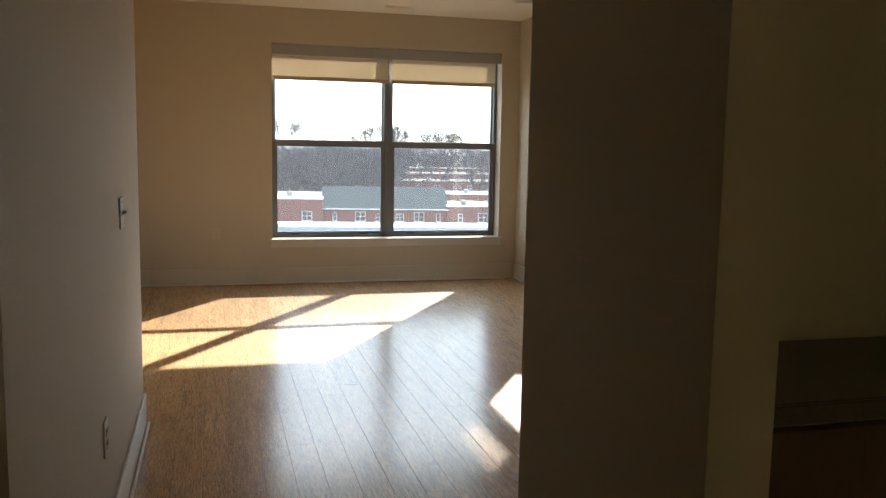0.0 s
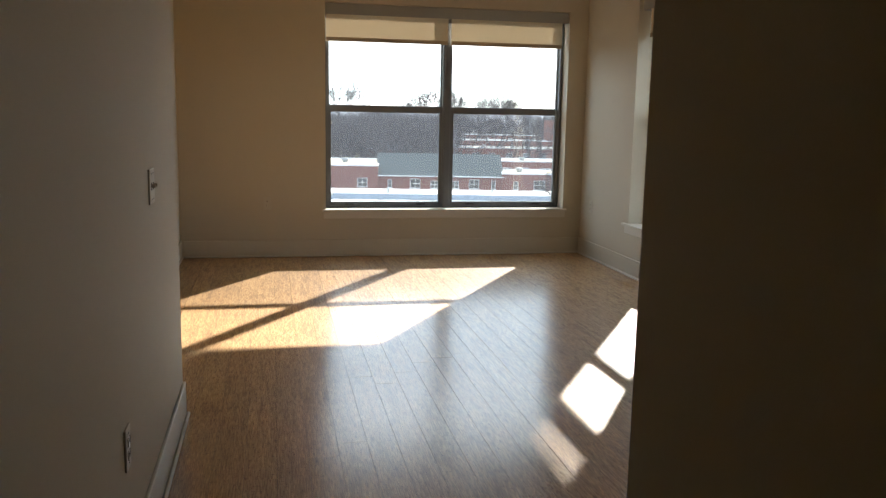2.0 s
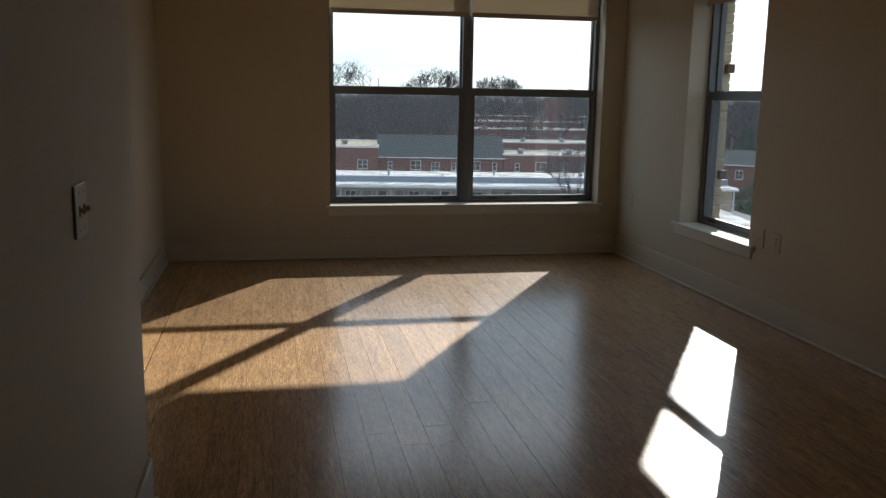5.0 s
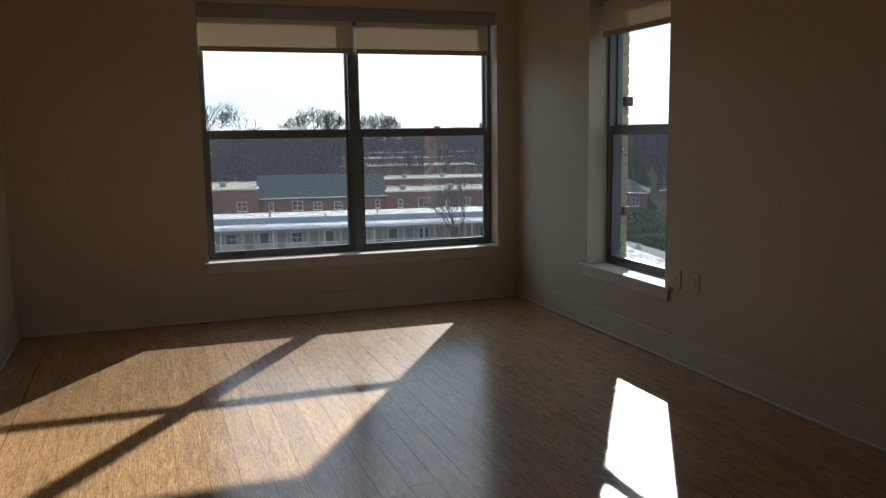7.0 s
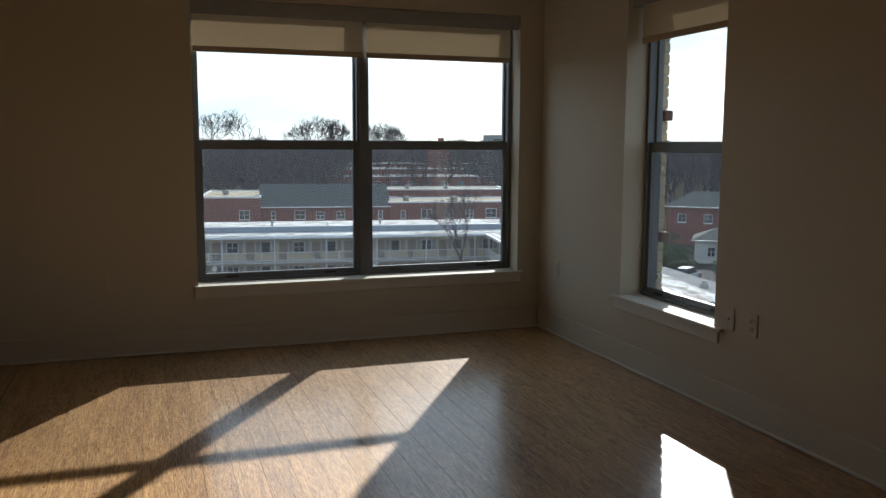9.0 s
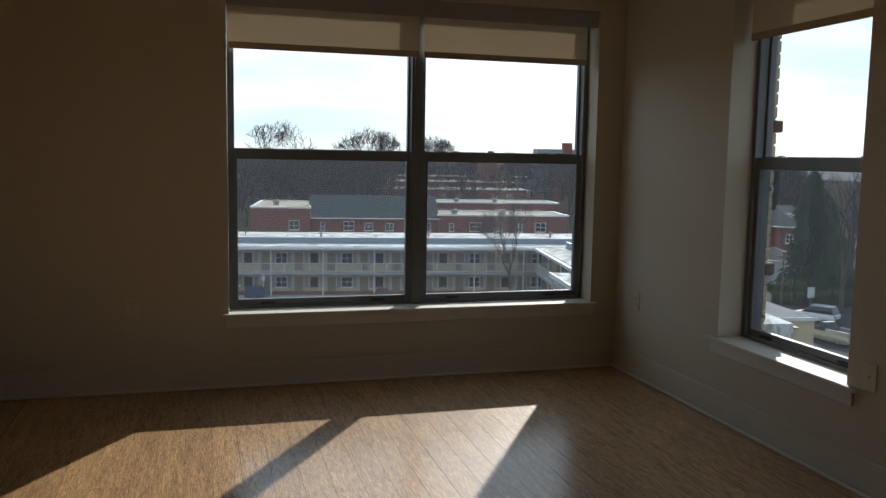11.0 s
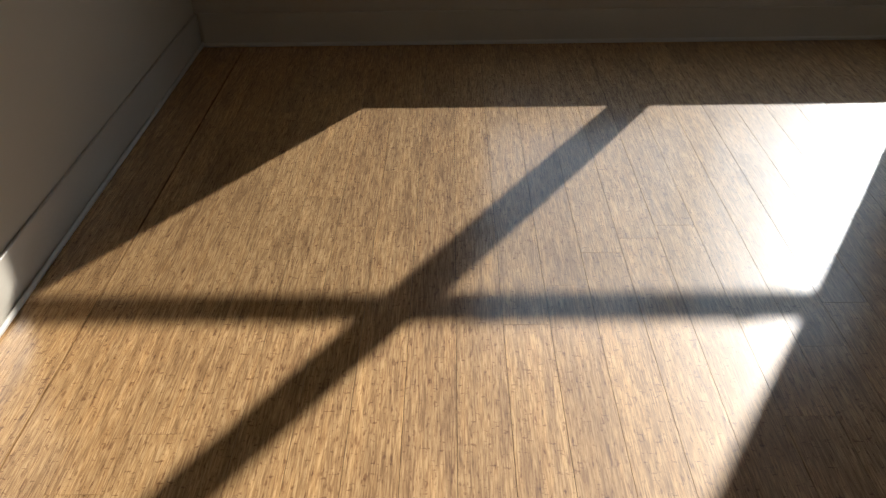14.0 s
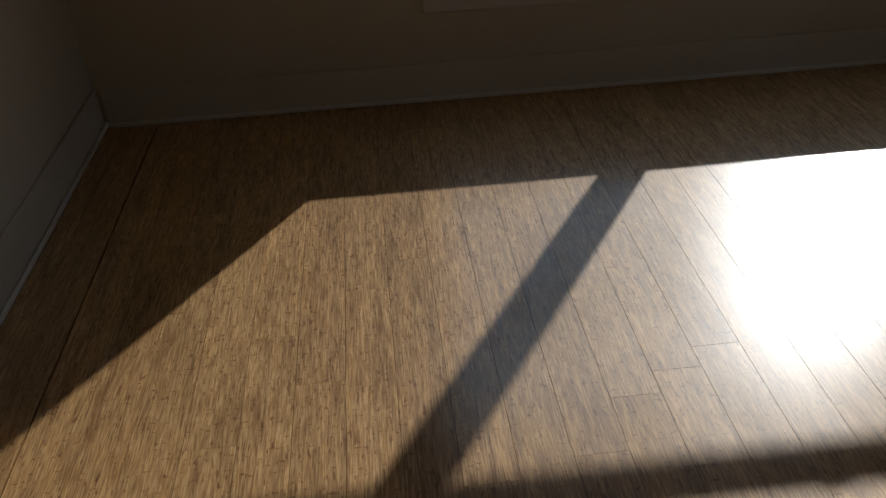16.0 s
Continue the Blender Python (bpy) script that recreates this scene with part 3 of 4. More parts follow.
def motel_range(m, xa, xb, label, first, depth=10):
    """A two-storey motel range between xa and xb: eave line at y = 0, walls set back under the gallery."""
    ob = thing("motel", m, label, "motel", "motel ranges")
    wy, z1, z2, zr = 1.7, 2.9, 5.5, 5.95
    boxpart("wall", CREAM, ob, (xa, xb, wy, wy + depth, 0, z2))
    boxpart("plinth", REDBRICK, ob, (xa, xb, wy - 0.06, wy - 0.002, 0.14, 0.55), 0, "dark red brick plinth")
    boxpart("gallery_floor", CONCRETE, ob, (xa, xb, 0.05, wy - 0.002, z1 - 0.22, z1), 0)
    bm = bmesh.new()
    box(bm, xa - 0.01, xb, -0.25, 3.4, z2 + 0.01, zr - 0.16)
    part("canopy_roof", bm, WHITEMETAL, ob, "white-edged canopy roof")
    bm = bmesh.new()
    box(bm, xa, xb, 0.15, 3.4, zr - 0.155, zr - 0.08)
    part("canopy_deck", bm, WHITEROOF, ob)
    bm = bmesh.new()
    box(bm, xa, xb, 3.4, 3.6, z2, zr + 0.55)
    part("parapet", bm, GREYROOF, ob, "blue-grey metal parapet")
    boxpart("roof", WHITEROOF, ob, (xa, xb, 3.605, wy + depth + 0.3, z2 + 0.02, zr + 0.42), 0, "pale weathered membrane roof")
    boxpart("coping", WHITEMETAL, ob, (xa, xb, 3.38, 3.62, zr + 0.552, zr + 0.62), 0, "white metal coping")
    n = int((xb - xa) / 3.7)
    for i in range(n):
        x = first + i * 3.7
        for s, z in enumerate((0.14, z1)):
            flip = 1 if (i % 2) else -1
            boxpart("door", DOORMAT, ob, (x - 1.2 - 0.47, x - 1.2 + 0.47, wy - 0.05, wy - 0.001, z, z + 2.05))
            outer_window(ob, x + 0.55, wy, z + 0.85, 1.25 if flip > 0 else 0.95, 1.2, 1 if flip > 0 else 0, flip > 0, None if flip > 0 else SHUTTER, 0.045)
            for d in (-1, 1):
                boxpart("shutter", SHUTTER, ob, (x + 0.55 + d * 0.9 - 0.2, x + 0.55 + d * 0.9 + 0.2, wy - 0.05, wy - 0.001, z + 0.8, z + 2.1))
            bm = bmesh.new()
            rod(bm, (x - 0.45, wy - 0.1, z + 1.75), (x - 0.45, wy - 0.1, z + 2.0), 0.09, 0.06, 8)
            part("wall_lamp", bm, DOORMAT, ob)
    k = int((xb - xa) / 5.75) + 1
    for i in range(k):
        x = min(xa + 0.1 + i * 5.75, xb - 0.1)
        boxpart("post", WHITEPAINT, ob, (x - 0.07, x + 0.07, 0.1, 0.24, 0.14, z1 - 0.221))
        boxpart("post", WHITEPAINT, ob, (x - 0.07, x + 0.07, 0.1, 0.24, z1, z2))
    for i in range(int((xb - xa) / 2.875)):
        x = xa + 0.1 + (i + 0.5) * 2.875
        boxpart("rail_post", WHITEPAINT, ob, (x - 0.05, x + 0.05, 0.11, 0.2, z1, z1 + 1.05))
    bm = bmesh.new()
    box(bm, xa, xb, 0.12, 0.19, z1 + 1.0, z1 + 1.06)
    box(bm, xa, xb, 0.13, 0.17, z1 + 0.12, z1 + 0.17)
    part("handrail", bm, WHITEPAINT, ob)
    me = [(xa + 0.14 * i) for i in range(int((xb - xa) / 0.14))]
    bm = bmesh.new()
    for x in me:
        box(bm, x - 0.007, x + 0.007, 0.14, 0.16, z1 + 0.17, z1 + 1.0)
    tagged(part("balusters", bm, WHITEPAINT, ob), kind="stuff")
    return ob


main = motel_range(MC, -62.0, 19.0, "two-storey cream motel range with a white-railed gallery", -60.2)
wing = motel_range(MW, 0.3, 47.0, "cream motel wing with pale flat roofs and galleries", 5.4, 4.5)
for x, y, s in ((6, 6.5, 1.0), (-9, 7.5, 0.7), (-22, 6.0, 0.8), (-31, 8.0, 0.6), (-15.5, 5.2, 0.5)):
    q = thing("roof_vent", MC @ pose(x, y, 6.37), "small grey metal roof vent on the motel", "roof vent", "roof vents")
    bm = bmesh.new()
    rod(bm, (0, 0, 0), (0, 0, 0.45 * s), 0.16 * s, 0.16 * s, 8)
    rod(bm, (0, 0, 0.45 * s), (0, 0, 0.75 * s), 0.34 * s, 0.1 * s, 8)
    part("cowl", bm, SHUTTER, q)
q = thing("roof_unit", MW @ pose(22.0, 4.9, 6.37), "low boxy roof unit with a dark louvred side", "roof unit")
boxpart("casing", CONCRETE, q, (-1.6, 1.6, -1.0, 1.0, 0, 0.9), 0.05)
boxpart("louvre", SHUTTER, q, (-1.5, 1.5, -1.06, -1.001, 0.15, 0.75))

q = thing("stair_canopy", MW @ pose(17.5, -2.15, 5.1), "white canopy roof over the motel wing's stair", "canopy")
boxpart("deck", WHITEROOF, q, (0, 29, 0.02, 1.88, 0.12, 0.26))
boxpart("edge", WHITEMETAL, q, (-0.05, 29, -0.12, 0.019, -0.1, 0.32))
for i in range(7):
    boxpart("post", WHITEPAINT, q, (0.3 + i * 4.6, 0.45 + i * 4.6, 0.05, 0.2, -5.07, 0.119))


# ---- red brick blocks behind the motel ----
BA = pose(17.7, 142.4, GZ, 0, 0, TW)


def brick_block(xa, xb, y, depth, top, windows, label, roof="flat", group="red brick housing blocks", wz=3.6):
    ob = thing("brick_house", BA @ pose(0, y, 0), label, "brick house", group)
    boxpart("wall", REDBRICK, ob, (xa, xb, 0, depth, 0, top))
    if roof == "flat":
        boxpart("roof", TANROOF, ob, (xa + 0.3, xb - 0.3, 0.3, depth - 0.3, top + 0.001, top + 0.06))
        for d in ((xa - 0.06, xb + 0.06, -0.06, 0.3), (xa - 0.06, xb + 0.06, depth - 0.3, depth + 0.06), (xa - 0.06, xa + 0.3, 0.3, depth - 0.3), (xb - 0.3, xb + 0.06, 0.3, depth - 0.3)):
            boxpart("coping", WHITEMETAL, ob, (*d, top + 0.001, top + 0.28))
        for i in range(max(1, int((xb - xa) / 9))):
            bm = bmesh.new()
            cx = xa + 3.5 + i * 8.5
            rod(bm, (cx, depth * 0.45, top), (cx, depth * 0.45, top + 0.5), 0.5, 0.5, 8)
            rod(bm, (cx, depth * 0.45, top + 0.5), (cx, depth * 0.45, top + 0.9), 0.75, 0.55, 8)
            part("roof_vent", bm, SHUTTER, ob)
    else:
        bm = bmesh.new()
        h, o = roof, 0.35
        vs = [bm.verts.new(p) for p in ((xa - o, -o, top), (xb + o, -o, top), (xb + o, depth + o, top), (xa - o, depth + o, top), (xa - o, depth / 2, top + h), (xb + o, depth / 2, top + h))]
        for f in ((0, 1, 5, 4), (2, 3, 4, 5), (0, 4, 3), (1, 2, 5), (0, 3, 2, 1)):
            bm.faces.new([vs[i] for i in f])
        part("roof", bm, SHINGLE, ob, "grey shingled gable roof")
        boxpart("gutter", WHITEMETAL, ob, (xa - o, xb + o, -o - 0.12, -o + 0.02, top - 0.12, top + 0.04), 0, "white gutter")
    for x, w, h in windows:
        outer_window(ob, x, 0, wz if h > 1.2 else wz + 0.2, w, h, 1 if w > 1.2 else 0, f=0.09)
    return ob


brick_block(-9.6, 0.0, -0.6, 20, 7.25, [(-2.6, 1.7, 1.55)], "red brick block with a flat tan roof", wz=3.75)
brick_block(0.03, 21.0, 0.4, 12.5, 5.7, [(2.0, 0.75, 1.4), (6.3, 1.75, 1.6), (9.6, 1.4, 1.3), (13.0, 1.4, 1.3), (16.3, 1.75, 1.6), (19.6, 0.75, 1.4)], "red brick block with a grey shingled roof", 3.5)
brick_block(21.05, 43.5, 0.0, 11, 6.2, [(23.4, 0.8, 1.4), (27.4, 1.9, 1.6), (31.3, 1.4, 1.4), (34.8, 1.4, 1.4), (38.6, 1.9, 1.6)], "long red brick block with white roof edges")
brick_block(18, 51.5, 37, 11, 6.3, [(22 + i * 4.1, 1.7, 1.5) for i in range(7)], "long red brick block with white roof edges")
brick_block(16, 60, 106, 12, 6.4, [(20 + i * 5, 1.8, 1.5) for i in range(8)], "long red brick block with white roof edges")
brick_block(22, 76, 160, 12, 7.0, [(26 + i * 6, 1.8, 1.5) for i in range(8)], "far red brick block with a pale roof edge")
brick_block(30, 92, 215, 12, 7.6, [], "far red brick block with a pale roof edge")
brick_block(78, 90, 175, 9, 8.0, [(81, 1.6, 1.5), (86, 1.6, 1.5)], "far brick house with a pitched roof", 4.0)
brick_block(92, 104, 150, 9, 6.5, [(95, 1.6, 1.5), (100, 1.6, 1.5)], "far brick house with a pitched roof", 3.5)
brick_block(62, 73, 128, 9, 5.5, [(65, 1.6, 1.5), (70, 1.6, 1.5)], "far brick house with a pitched roof", 3.5)
brick_block(-42, -26, 70, 10, 9.0, [(-38, 1.7, 1.5), (-34, 1.7, 1.5), (-30, 1.7, 1.5)], "far brick house with a pitched roof", 3.0)
brick_block(-6, 6, 88, 9, 6.5, [(-3, 1.6, 1.5), (3, 1.6, 1.5)], "far brick house with a pitched roof", 3.5)

office = q = thing("office_block", pose(178.6, 404, GZ, 0, 0, TW), "far grey office block with a red brick tower", "office block")
boxpart("body", SHUTTER, q, (-13, 6, 0, 12, 0, 20.6))
boxpart("tower", REDBRICK, q, (0.0, 4.3, -1, 3.5, 0, 23.8))
q = thing("brick_house", pose(102.4, 300, GZ, 0, 0, TW), "far brick apartment house with a stout chimney", "brick house", "red brick housing blocks")
boxpart("wall", REDBRICK, q, (-2.5, 4.5, 0, 10, 0, 14.6))
boxpart("roof", SHINGLE, q, (-2.8, 4.8, -0.3, 10.3, 14.601, 15.1))
boxpart("chimney", REDBRICK, q, (0.4, 2.4, 2, 4, 15.101, 18.3))
q = office
for i in range(5):
    boxpart("window_band", DARKGLASS, q, (-10.5, -0.5, -0.05, -0.001, 12.2 + i * 1.4, 12.9 + i * 1.4))


# ---- trees ----
def tree_mesh(seed, height, spread, depth=6, low=0.25):
    """Branches of a bare tree: a list of (a, b, ra, rb, level)."""
    r = random.Random(seed)
    out = []

    def grow(p, d, length, rad, lev):
        q = p + d * length
        out.append((p, q, rad, rad * 0.68, lev))
        if lev >= depth:
            return
        for i in range(4 if lev < 1 else r.choice((2, 3, 3))):
            a = r.uniform(0, 2 * math.pi)
            tilt = r.uniform(0.3, 0.8) * spread
            side = Vector((math.cos(a), math.sin(a), 0))
            nd = (d * math.cos(tilt) + (side - d * side.dot(d)).normalized() * math.sin(tilt) + Vector((0, 0, 0.12))).normalized()
            grow(p + d * length * r.uniform(0.75, 1.0), nd, length * r.uniform(0.68, 0.9), rad * 0.6, lev + 1)
    grow(Vector((0, 0, 0)), Vector((r.uniform(-0.05, 0.05), r.uniform(-0.05, 0.05), 1)).normalized(), height * low, height * 0.022, 0)
    top = max(b.z for a, b, *_ in out)
    k = height / top
    return [(a * k, b * k, ra, rb, lev) for a, b, ra, rb, lev in out]


def branch_object(name, branches, mat, parent=None, sides=4):
    vs, fs = [], []
    for a, b, ra, rb, lev in branches:
        d = (b - a).normalized()
        u = d.orthogonal().normalized()
        w = d.cross(u)
        n = sides if lev < 4 else 3
        i0 = len(vs)
        for p, r in ((a, ra), (b, rb)):
            for i in range(n):
                t = 2 * math.pi * i / n
                vs.append(p + (u * math.cos(t) + w * math.sin(t)) * r)
        for i in range(n):
            fs.append((i0 + i, i0 + (i + 1) % n, i0 + n + (i + 1) % n, i0 + n + i))
    me = bpy.data.meshes.new(name)
    me.from_pydata([tuple(v) for v in vs], [], fs)
    me.materials.append(mat)
    ob = new(name, me)
    ob.parent = parent
    return ob


def crown_mesh(seed, height, width):
    """Branches of an old open-grown tree: limbs fan out from a short trunk into a round crown of fine twigs."""
    r = random.Random(seed)
    out = []
    rh, base = width / 2, height * 0.24
    cz, rv = height * 0.62, height * 0.38

    def inside(p):
        return (p.x / rh) ** 2 + (p.y / rh) ** 2 + ((p.z - cz) / rv) ** 2 < 0.95 + 0.4 * noise.noise(p * 0.22 + Vector((seed, 0, 0)))

    def grow(p, d, length, rad, lev):
        for k in range(2):
            q = p + d * length * 0.5
            out.append((p, q, rad, rad * 0.84, lev))
            p, rad = q, rad * 0.84
            d = (d + Vector((r.uniform(-1, 1), r.uniform(-1, 1), r.uniform(-0.6, 1))) * 0.24).normalized()
        if lev >= 7 or not inside(p):
            return
        for i in range(r.choice((2, 3, 3)) if lev < 6 else 2):
            a, tilt = r.uniform(0, 2 * math.pi), r.uniform(0.25, 0.85)
            side = d.orthogonal().normalized()
            side = Matrix.Rotation(a, 3, d) @ side
            nd = (d * math.cos(tilt) + side * math.sin(tilt) + Vector((0, 0, 0.08))).normalized()
            grow(p, nd, length * r.uniform(0.68, 0.86), rad * 0.66, lev + 1)
    out.append((Vector((0, 0, 0)), Vector((0, 0, base)), height * 0.028, height * 0.022, 0))
    for i in range(7):
        a = 2 * math.pi * (i + r.uniform(-0.3, 0.3)) / 7
        t = r.uniform(0.15, 1.1)
        grow(Vector((0, 0, base * r.uniform(0.8, 1.05))), Vector((math.cos(a) * math.sin(t), math.sin(a) * math.sin(t), math.cos(t))), height * 0.25, height * 0.011, 1)
    return out


def crown_tree(x, y, height, width, seed, label="old bare spreading tree on the skyline"):
    ob = thing("tree", pose(x, y, GZ), label, "tree", "bare trees")
    br = [(a, b, max(ra, 0.042), max(rb, 0.036), lev) for a, b, ra, rb, lev in crown_mesh(seed, height, width)]
    branch_object("trunk", [q for q in br if q[4] < 1], BARK, ob, 7)
    branch_object("crown", [q for q in br if q[4] >= 1], TWIG, ob)
    return ob


def bare_tree(x, y, height, seed, spread=1.0, depth=7, label="bare grey deciduous tree in winter", thick=1.0, low=0.25, far=0.014):
    ob = thing("tree", pose(x, y, GZ), label, "tree", "bare trees")
    br = [(a, b, max(ra * thick, far), max(rb * thick, far), lev) for a, b, ra, rb, lev in tree_mesh(seed, height, spread, depth, low)]
    branch_object("trunk", [q for q in br if q[4] < 2], BARK, ob, 7)
    branch_object("crown", [q for q in br if q[4] >= 2], TWIG, ob)
    return ob


bare_tree(34.0, 92.2, 11.5, 3, 0.75, 6, "bare multi-stemmed tree in the motel yard", 0.6, 0.16)
for i, (x, y, h, w) in enumerate(((20.4, 226, 23.6, 19.5), (44.4, 232, 22.4, 20), (66.0, 246, 21.3, 20), (33, 250, 17.6, 14), (131, 262, 20.0, 14),
                                  (142, 270, 19.6, 14), (92, 250, 17.2, 13), (1.5, 222, 18.6, 15), (53, 256, 18.2, 13), (118, 256, 17.4, 13))):
    crown_tree(x, y, h, w, 205 + i)
bare_tree(66.6, 78.0, 16.0, 33, 0.75, 6, "tall bare tree beside the side street", 0.9, 0.22)
bare_tree(84.0, 96.0, 15.0, 35, 0.9, 6, "tall bare tree beside the side street", 0.9, 0.22)


def clump_tree(ob, name, mat, seed, count, shape, size):
    """Many small tilted leaf clumps inside shape(h) -> radius, for h from 0 to 1."""
    r = random.Random(seed)
    vs, fs = [], []
    for i in range(count):
        h = r.random()
        rad, z = shape(h)
        a, k = r.uniform(0, 2 * math.pi), math.sqrt(r.uniform(0.25, 1.0))
        rad *= 1 + 0.3 * math.sin(a * 3 + seed + h * 9) + 0.2 * math.sin(h * 31 + a * 2)
        c = Vector((rad * k * math.cos(a), rad * k * math.sin(a), z + r.uniform(-0.3, 0.3)))
        out = Vector((math.cos(a), math.sin(a), -0.35)).normalized()
        side = out.cross(Vector((0, 0, 1))).normalized()
        s = size * r.uniform(0.5, 1.2)
        i0 = len(vs)
        vs += [tuple(c - side * s * 0.5), tuple(c + side * s * 0.5), tuple(c + out * s * 1.3), tuple(c + Vector((0, 0, s * 0.7)))]
        fs += [(i0, i0 + 1, i0 + 2), (i0, i0 + 2, i0 + 3), (i0 + 1, i0 + 3, i0 + 2)]
    me = bpy.data.meshes.new(name)
    me.from_pydata(vs, [], fs)
    me.materials.append(mat)
    o = new(name, me)
    o.parent = ob
    return o


def conifer(x, y, height, width, seed, label="tall dark evergreen tree"):
    ob = thing("conifer", pose(x, y, GZ), label, "tree", "evergreen trees")
    bm = bmesh.new()
    rod(bm, (0, 0, 0), (0, 0, height * 0.95), height * 0.016, 0.03, 8)
    part("trunk", bm, BARK, ob)
    clump_tree(ob, "crown", NEEDLE, seed, 2600, lambda h: (width * 0.5 * (1 - h) ** 0.75 + 0.12, height * (0.06 + 0.92 * h)), 0.62)
    return ob


for i, (x, y, h, w) in enumerate(((71.2, 89.0, 15.0, 4.8), (73.4, 88.6, 11.5, 3.8), (75.6, 92.5, 12.5, 4.4), (70.2, 83.5, 8.2, 3.8), (85.5, 137.0, 12.8, 6.0), (83.0, 139.0, 11.0, 5.0))):
    conifer(x, y, h, w, 50 + i)


def bush(x, y, height, width, seed):
    ob = thing("bush", pose(x, y, GZ), "dark green evergreen bush by the side street", "bush", "bushes")
    bm = bmesh.new()
    rod(bm, (0, 0, 0), (0, 0, height * 0.5), 0.1, 0.05, 6)
    part("stem", bm, BARK, ob)
    clump_tree(ob, "leaves", HEDGE, seed, 700, lambda h: (width * 0.5 * math.sqrt(max(0.05, 1 - (2 * h - 0.8) ** 2 / 1.5)), height * (0.05 + 0.9 * h)), 0.45)


for i, (x, y, h, w) in enumerate(((66, 85, 2.6, 4), (69.5, 82.5, 2.4, 4), (72.5, 79, 2.2, 4), (69.0, 109.5, 4.6, 8.0), (65.5, 104, 3.0, 5.0), (68, 68.5, 4.5, 4), (78, 88, 3, 5), (63.5, 95, 3.4, 5), (59.5, 99, 3.2, 5))):
    bush(x, y, h, w, 70 + i)

# far woods: one mass of small bare trees
rw = random.Random(9)
mass = []
tmpl = [tree_mesh(100 + i, 1.0, 1.15, 4, 0.2) for i in range(5)]
for i in range(1100):
    yy = rw.uniform(0, 1) ** 0.8 * 330 + 168
    xx = rw.uniform(-0.12, 0.78) * yy + 4
    bx, by = xx - 18.1, yy - 142.4
    ls, ld = bx * 0.988 - by * 0.155, bx * 0.155 + by * 0.988
    if (14 < ls < 58 and 30 < ld < 50) or (12 < ls < 64 and 98 < ld < 120) or (18 < ls < 80 and 150 < ld < 175) or (18 < ls < 95 and 5 < ld < 235 and rw.random() < 0.7):
        continue
    h = rw.uniform(10.5, 15.2) * (1 + (yy - 168) / 1400)
    base = Vector((xx, yy, GZ + max(0, yy - 420) * 0.006))
    a = rw.uniform(0, 6.28)
    rot = Matrix.Rotation(a, 3, "Z")
    wide = rw.uniform(0.8, 1.15)
    for p, q, ra, rb, lev in rw.choice(tmpl):
        pv, qv = rot @ p, rot @ q
        mass.append((base + Vector((pv.x * wide, pv.y * wide, pv.z)) * h, base + Vector((qv.x * wide, qv.y * wide, qv.z)) * h, max(ra * h, 0.07), max(rb * h, 0.06), 5 if lev > 0 else 3))
woods = tagged(branch_object("far_woods", mass, TWIG), "grey-brown bare winter woods beyond the houses", "woods", kind="stuff")

# far wooded hills closing the horizon
bm = bmesh.new()
rows = []
for j in range(3):
    row = []
    for i in range(140):
        az = radians(-30 + i * 0.95)
        rad = (700, 1100, 1500)[j] + 60 * math.sin(i * 0.7)
        hz = (-12.5, -0.5, 4.2)[j] + noise.noise(Vector((i * 0.17, j * 3.1, 0))) * (1, 2, 3)[j] + noise.noise(Vector((i * 1.3, j, 5))) * 1.6
        row.append(bm.verts.new((rad * math.sin(az), rad * math.cos(az), hz)))
    rows.append(row)
for j in range(2):
    for i in range(139):
        bm.faces.new((rows[j][i], rows[j][i + 1], rows[j + 1][i + 1], rows[j + 1][i]))
tagged(part("backdrop", bm, HILL), "far wooded hills on the horizon", "hills", kind="structure")


# ---- side street: houses, cars, pole, sign ----
def hip_house(m, w, d, h, rise, mat, label, windows, roofmat=None, gable=False):
    ob = thing("house", m, label, "house")
    boxpart("wall", mat, ob, (0, w, 0, d, 0, h))
    bm = bmesh.new()
    o = 0.45
    e = 0 if gable else d * 0.45
    vs = [bm.verts.new(p) for p in ((-o, -o, h), (w + o, -o, h), (w + o, d + o, h), (-o, d + o, h), (-o + e, d / 2, h + rise), (w + o - e, d / 2, h + rise))]
    for f in ((0, 1, 5, 4), (2, 3, 4, 5), (0, 4, 3), (1, 2, 5), (0, 3, 2, 1)):
        bm.faces.new([vs[i] for i in f])
    part("roof", bm, roofmat or SHINGLE, ob, "grey shingled roof")
    boxpart("gutter", WHITEMETAL, ob, (-o, w + o, -o - 0.1, -o + 0.02, h - 0.12, h + 0.03))
    for x, z, ww, hh in windows:
        outer_window(ob, x, 0, z, ww, hh, 1)
    return ob


hip_house(pose(80.5, 121.0, GZ, 0, 0, -42), 12.0, 9, 6.2, 2.3, REDBRICK, "two-storey red brick house with a hipped roof",
          [(6.6, 3.6, 1.3, 1.4), (10.3, 3.6, 1.1, 1.4), (6.6, 0.9, 1.3, 1.4), (10.3, 0.9, 1.1, 1.4), (2.5, 3.6, 1.3, 1.4)])
hip_house(pose(70.6, 130.6, GZ, 0, 0, -35), 11.0, 9, 5.6, 2.2, REDBRICK, "red brick house with a grey hipped roof behind bushes",
          [(9.2, 3.3, 1.2, 1.4), (5.6, 3.3, 1.2, 1.4), (2.0, 3.3, 1.2, 1.4), (9.2, 0.8, 1.2, 1.4)])
hip_house(pose(71.0, 100.0, GZ, 0, 0, -38), 5.6, 7, 3.2, 1.5, WHITEPAINT, "small white house with a low roof", [(2.2, 1.0, 1.0, 1.3), (4.3, 1.0, 0.8, 1.3)])
